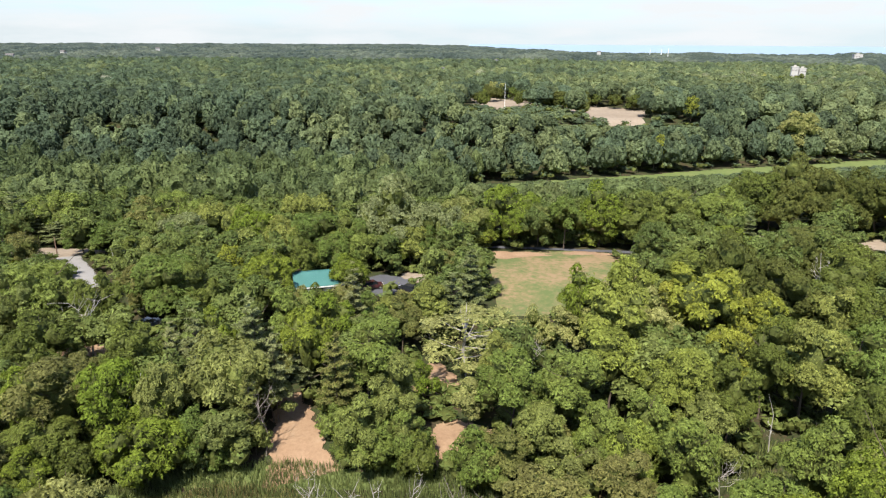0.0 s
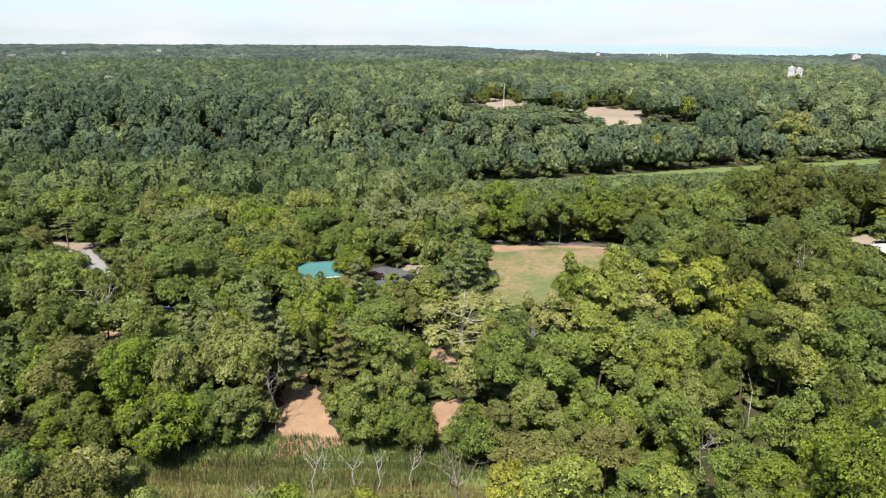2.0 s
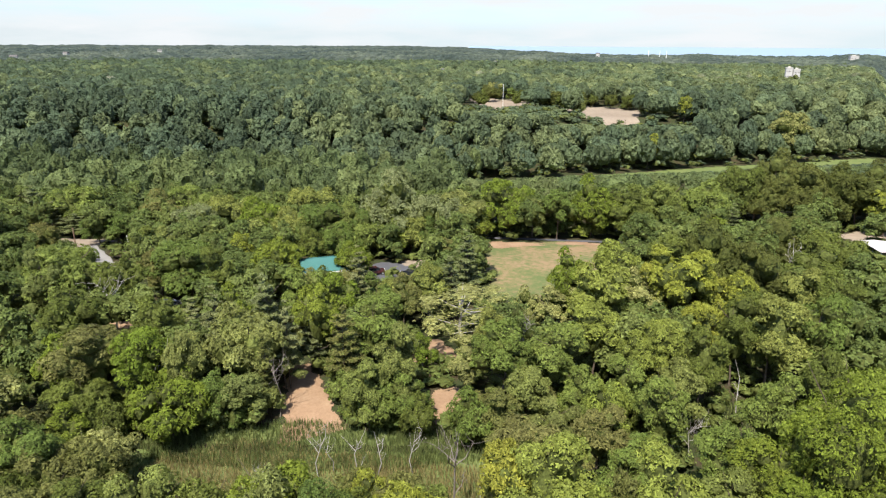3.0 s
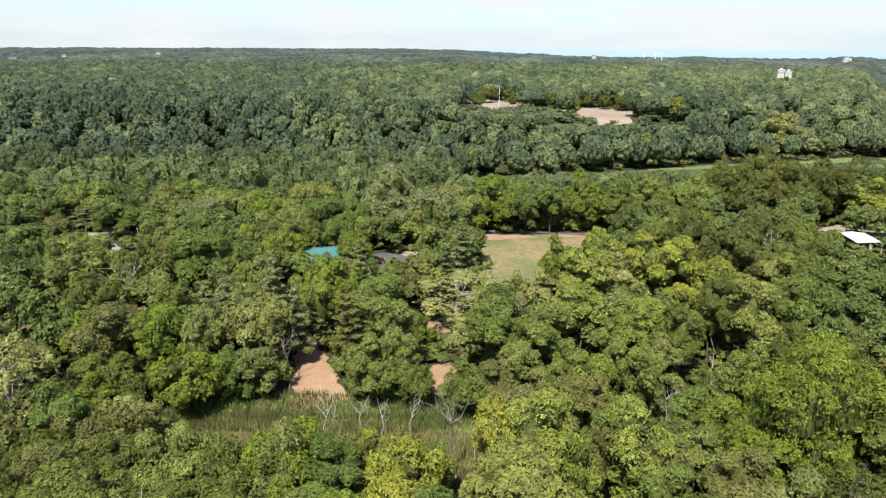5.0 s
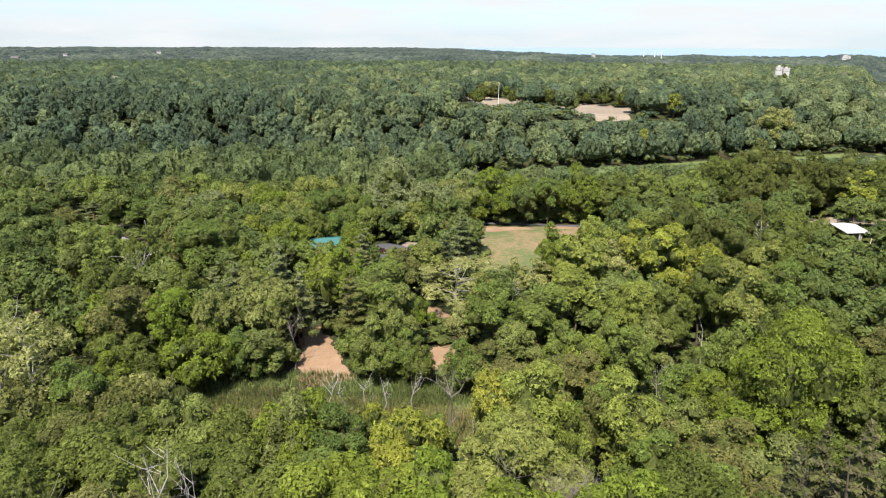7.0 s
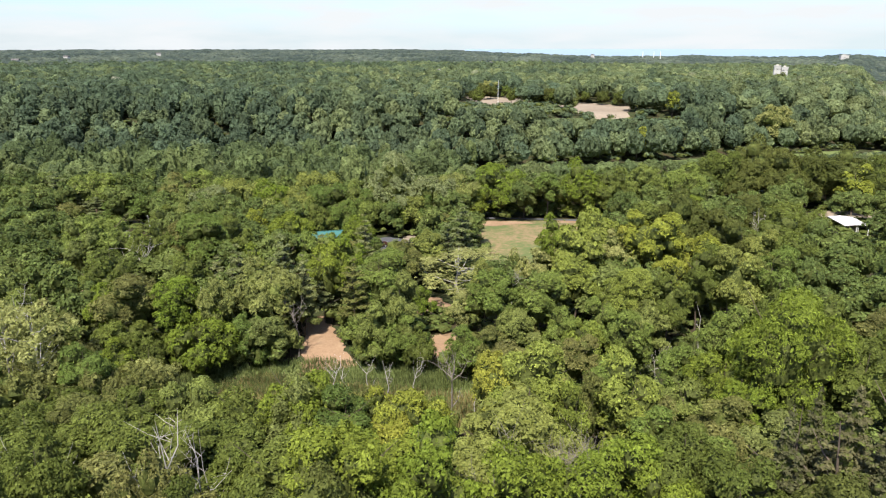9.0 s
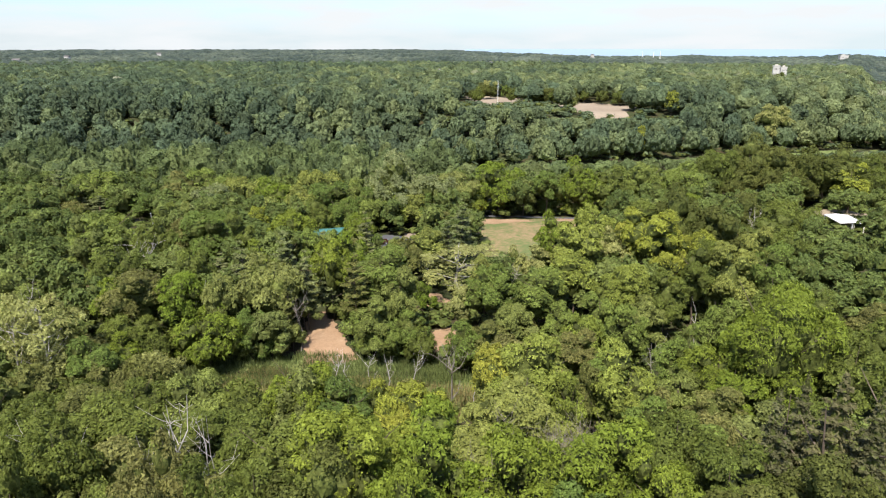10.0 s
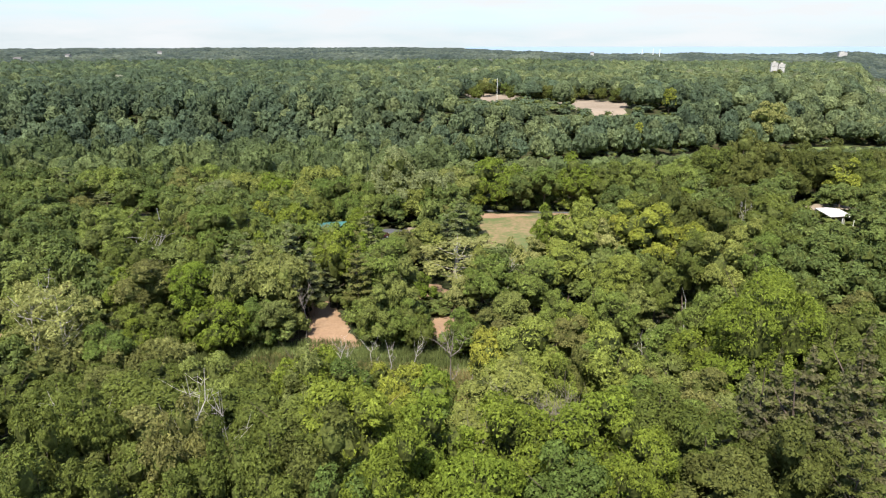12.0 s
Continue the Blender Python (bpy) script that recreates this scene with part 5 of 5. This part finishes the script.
def shelter(x, y, turn):
    """A long low park building with a pitched green metal roof."""
    root = new("park_building")
    root.location, root.rotation_euler = (x, y, float(ground(x, y))), (0, 0, radians(turn))
    L, W, eave, ridge, over = 4.4, 3.3, 2.6, 4.3, 0.5
    wall = part("wall", poly_bm([(-L, -W, -0.3), (L, -W, -0.3), (L, W, -0.3), (-L, W, -0.3), (-L, -W, eave + 0.1), (L, -W, eave + 0.1), (L, W, eave + 0.1), (-L, W, eave + 0.1), (-L, 0, ridge - 0.1), (L, 0, ridge - 0.1)],
                [(0, 1, 5, 4), (2, 3, 7, 6), (1, 2, 6, 9, 5), (3, 0, 4, 8, 7), (0, 3, 2, 1)]), BEIGE_WALL, root, "cream-painted wall")
    drop = (ridge - eave) / W * over
    for side in (-1, 1):
        e = side * (W + over)
        roof = part("roof_slope", slab_bm([(-L - over, e, eave - drop + 0.16), (L + over, e, eave - drop + 0.16), (L + over, 0, ridge + 0.16), (-L - over, 0, ridge + 0.16)], 0.1), ROOF_GREEN, root, "green standing-seam metal roof")
        for k in range(20):
            u = -L - over + 0.25 + k * (2 * (L + over) - 0.5) / 19
            part("seam", slab_bm([(u, e, eave - drop + 0.205), (u + 0.04, e, eave - drop + 0.205), (u + 0.04, 0, ridge + 0.205), (u, 0, ridge + 0.205)], 0.045), ROOF_GREEN, roof)
        part("fascia", box_bm(-L - over, e - 0.03 * side, eave - drop - 0.13, L + over, e + 0.02 * side, eave - drop + 0.1), WHITE_PAINT, root, "white fascia board")
    part("ridge_cap", box_bm(-L - over, -0.14, ridge + 0.13, L + over, 0.14, ridge + 0.21, 0.02), ROOF_GREEN, root)
    for u in (-3.0, 0.2, 3.3):
        win = part("window", box_bm(u - 0.5, -W - 0.03, 1.0, u + 0.5, -W + 0.05, 2.0), DARK_GLASS, root, "dark window pane")
        part("window_frame", box_bm(u - 0.58, -W - 0.025, 0.92, u + 0.58, -W + 0.02, 1.0), WHITE_PAINT, win)
    part("door", box_bm(1.3, -W - 0.03, -0.05, 2.2, -W + 0.05, 2.0), WHITE_PAINT, root, "white door")
    return tagged(root, "cream park building with a green metal roof", "building")


def car(x, y, turn, paint, label):
    """A parked car with body, cabin, windows, wheels and lamps."""
    root = new("car")
    root.location, root.rotation_euler = (x, y, float(ground(x, y)) + 0.13), (0, 0, radians(turn))
    side = [(-2.2, 0.35), (-2.25, 0.75), (-2.1, 1.0), (-1.2, 1.05), (-0.8, 1.05), (0.9, 1.0), (1.9, 0.9), (2.2, 0.7), (2.2, 0.35)]
    n = len(side)
    bm = poly_bm([(a, -0.9, b) for a, b in side] + [(a, 0.9, b) for a, b in side], [tuple(range(n)), tuple(range(2 * n - 1, n - 1, -1))] + [(i, (i + 1) % n, n + (i + 1) % n, n + i) for i in range(n)])
    bmesh.ops.bevel(bm, geom=bm.edges[:], offset=0.05, segments=2, affect="EDGES", profile=0.5)
    body = part("body", bm, paint, root)
    part("cabin", poly_bm([(-2.0, -0.8, 1.03), (1.1, -0.8, 1.02), (1.1, 0.8, 1.02), (-2.0, 0.8, 1.03), (-1.7, -0.66, 1.6), (0.3, -0.66, 1.6), (0.3, 0.66, 1.6), (-1.7, 0.66, 1.6)],
          [(0, 1, 5, 4), (1, 2, 6, 5), (2, 3, 7, 6), (3, 0, 4, 7)]), DARK_GLASS, root, "dark tinted windows")
    part("roof", box_bm(-1.74, -0.68, 1.58, 0.34, 0.68, 1.65, 0.03), paint, root)
    for wx in (-1.4, 1.4):
        for wy in (-0.86, 0.86):
            bm = bmesh.new()
            bmesh.ops.create_cone(bm, cap_ends=True, segments=18, radius1=0.33, radius2=0.33, depth=0.22, matrix=Matrix.Translation((wx, wy, 0.33)) @ Matrix.Rotation(math.pi / 2, 4, "X"))
            wheel = part("wheel", bm, RUBBER, root)
            bm = bmesh.new()
            bmesh.ops.create_cone(bm, cap_ends=True, segments=14, radius1=0.2, radius2=0.2, depth=0.24, matrix=Matrix.Translation((wx, wy, 0.33)) @ Matrix.Rotation(math.pi / 2, 4, "X"))
            part("rim", bm, STEEL, wheel)
    for wy in (-0.62, 0.62):
        part("headlight", box_bm(2.16, wy - 0.2, 0.65, 2.23, wy + 0.2, 0.8, 0.02), WHITE_PAINT, root, "clear headlight")
    return tagged(root, label, "car", "parked cars")


def pavilion(x, y, turn, lx, ly):
    """An open-sided shelter under a shallow white roof."""
    root = new("pavilion")
    root.location, root.rotation_euler = (x, y, float(ground(x, y))), (0, 0, radians(turn))
    for sx in (-1, 1):
        for sy in (-1, 0, 1):
            part("post", box_bm(sx * lx * 0.92 - 0.08, sy * ly * 0.92 - 0.08, -0.4, sx * lx * 0.92 + 0.08, sy * ly * 0.92 + 0.08, 2.7 if sy else 2.95, 0.01), WHITE_PAINT, root)
    for sy in (-1, 1):
        part("roof_slope", slab_bm([(-lx, sy * ly, 2.75), (lx, sy * ly, 2.75), (lx, 0, 3.05), (-lx, 0, 3.05)], 0.07), WORN_WHITE, root, "white roof sheet")
        part("beam", box_bm(-lx * 0.95, sy * ly * 0.92 - 0.06, 2.5, lx * 0.95, sy * ly * 0.92 + 0.06, 2.68), STEEL, root)
    part("back_wall", box_bm(-lx * 0.9, -ly * 0.2, -0.2, lx * 0.9, -ly * 0.2 + 0.15, 2.4), BEIGE_WALL, root)
    return tagged(root, "open-sided shelter with a white roof", "shelter")


def post(x, y, height, girth, mat, label, lean=0.0, name="utility_pole"):
    root = new(name)
    root.location = (x, y, float(ground(x, y)))
    for k, (nm, a, b, r) in enumerate((("pole", -0.5, height, girth), ("cap", height, height + 0.12, girth * 1.3))):
        me = mesh_of(nm, *tube([(lean * max(a, 0), 0, a), (lean * b, 0, b)], [r, r * (0.75 if k == 0 else 0.6)], 10), [mat], smooth_faces=True)
        new(nm, me).parent = root
    return tagged(root, label, "pole")


BLACK_PAINT, _n, _l, _p = material("black_car_paint")
_p.inputs["Base Color"].default_value, _p.inputs["Roughness"].default_value = (0.02, 0.02, 0.024, 1), 0.2
RED_PAINT, _n, _l, _p = material("maroon_car_paint")
_p.inputs["Base Color"].default_value, _p.inputs["Roughness"].default_value = (0.06, 0.02, 0.02, 1), 0.22
BLUE_PAINT, _n, _l, _p = material("slate_blue_car_paint")
_p.inputs["Base Color"].default_value, _p.inputs["Roughness"].default_value = (0.05, 0.065, 0.10, 1), 0.25

# what stands in the park
shelter(-26.3, 115.7, 16)
car(-15.6, 117.3, 20, RED_PAINT, "dark maroon car parked on the asphalt")
car(-8.5, 115.3, 150, BLACK_PAINT, "black car parked at the edge of the asphalt")
car(-52.2, 97.5, 60, BLUE_PAINT, "slate-blue car parked under the trees")
pavilion(103.4, 133.7, 84, 4.8, 3.1)
post(-92.4, 138.1, 4.6, 0.16, POLE_WOOD, "brown wooden pole in the dry clearing")
post(-75.9, 132.6, 4.2, 0.14, STEEL, "pale leaning pole beside the lane", -0.12)
post(-108.8, 143.6, 5.0, 0.16, POLE_WOOD, "brown wooden pole in the dry clearing")
post(32.5, 393.6, 15, 0.14, WHITE_PAINT, "tall white flagpole on the plateau field", 0.0, "flagpole")


# ---- far buildings ----
def block(x, y, turn, lx, ly, height, floors, bays, label, roof=None):
    """A far building with its storeys of windows."""
    root = new("apartment_building" if floors > 2 else "house")
    root.location, root.rotation_euler = (x, y, float(ground(x, y))), (0, 0, radians(turn))
    part("wall", box_bm(-lx, -ly, -1, lx, ly, height), CONCRETE, root)
    if roof:
        part("roof", poly_bm([(-lx - 0.5, -ly - 0.5, height), (lx + 0.5, -ly - 0.5, height), (lx + 0.5, ly + 0.5, height), (-lx - 0.5, ly + 0.5, height), (-lx - 0.5, 0, height + ly * 0.7), (lx + 0.5, 0, height + ly * 0.7)],
             [(0, 1, 5, 4), (2, 3, 4, 5), (1, 2, 5), (3, 0, 4), (3, 2, 1, 0)]), roof, root)
    else:
        part("parapet", box_bm(-lx - 0.25, -ly - 0.25, height, lx + 0.25, ly + 0.25, height + 0.6), CONCRETE, root)
        part("lift_house", box_bm(-lx * 0.4, -2, height + 0.6, lx * 0.3, 2, height + 1.7), BEIGE_WALL, root)
    for f in range(floors):
        for b in range(bays):
            u, z = -lx + (b + 0.5) * 2 * lx / bays, height * (f + 0.45) / floors
            part("window", box_bm(u - lx / bays * 0.3, -ly - 0.06, z - 0.6, u + lx / bays * 0.3, -ly + 0.1, z + 0.6), DARK_GLASS, root)
    return tagged(root, label, "building", "far buildings")


# buildings and masts on the far plain, sized to show above trees in the camera's view
SHINGLE = surface("shingle", [(0.3, (0.10, 0.09, 0.085)), (0.7, (0.17, 0.155, 0.15))], 0.5, 5, 0.9, 0.2)
block(295.5, 573, -20, 2.7, 3.2, 22.0, 5, 5, "white flat-roofed apartment tower above the trees", None)
block(301.0, 570.8, -20, 2.6, 3.0, 20.9, 5, 5, "lower white wing of the apartment building", None)
block(644, 1067, -10, 6.1, 4.1, 24.0, 4, 6, "white building on the far shore", None)
block(-636, 954, 15, 4.7, 3.1, 17, 2, 4, "pale house among far trees", SHINGLE)
block(-654, 1119, -15, 4.3, 2.8, 19, 2, 4, "pale house among far trees", SHINGLE)
block(-9, 696, 10, 1.3, 0.9, 13, 2, 3, "pale house among far trees", SHINGLE)
block(60, 894, -25, 2.0, 1.3, 13, 2, 3, "pale house among far trees", SHINGLE)
block(-603, 1369, 20, 4.1, 2.7, 19, 2, 3, "pale house among far trees", SHINGLE)
block(342, 1559, 0, 3.9, 2.6, 19.8, 2, 3, "pale house among far trees", SHINGLE)
post(424, 1435, 27, 0.8, WHITE_PAINT, "slim white radio mast rising from far woods", 0.0, "radio_mast")
post(446, 1428, 27, 0.8, WHITE_PAINT, "slim white radio mast rising from far woods", 0.0, "radio_mast")
post(459, 1424, 27, 0.8, WHITE_PAINT, "slim white radio mast rising from far woods", 0.0, "radio_mast")
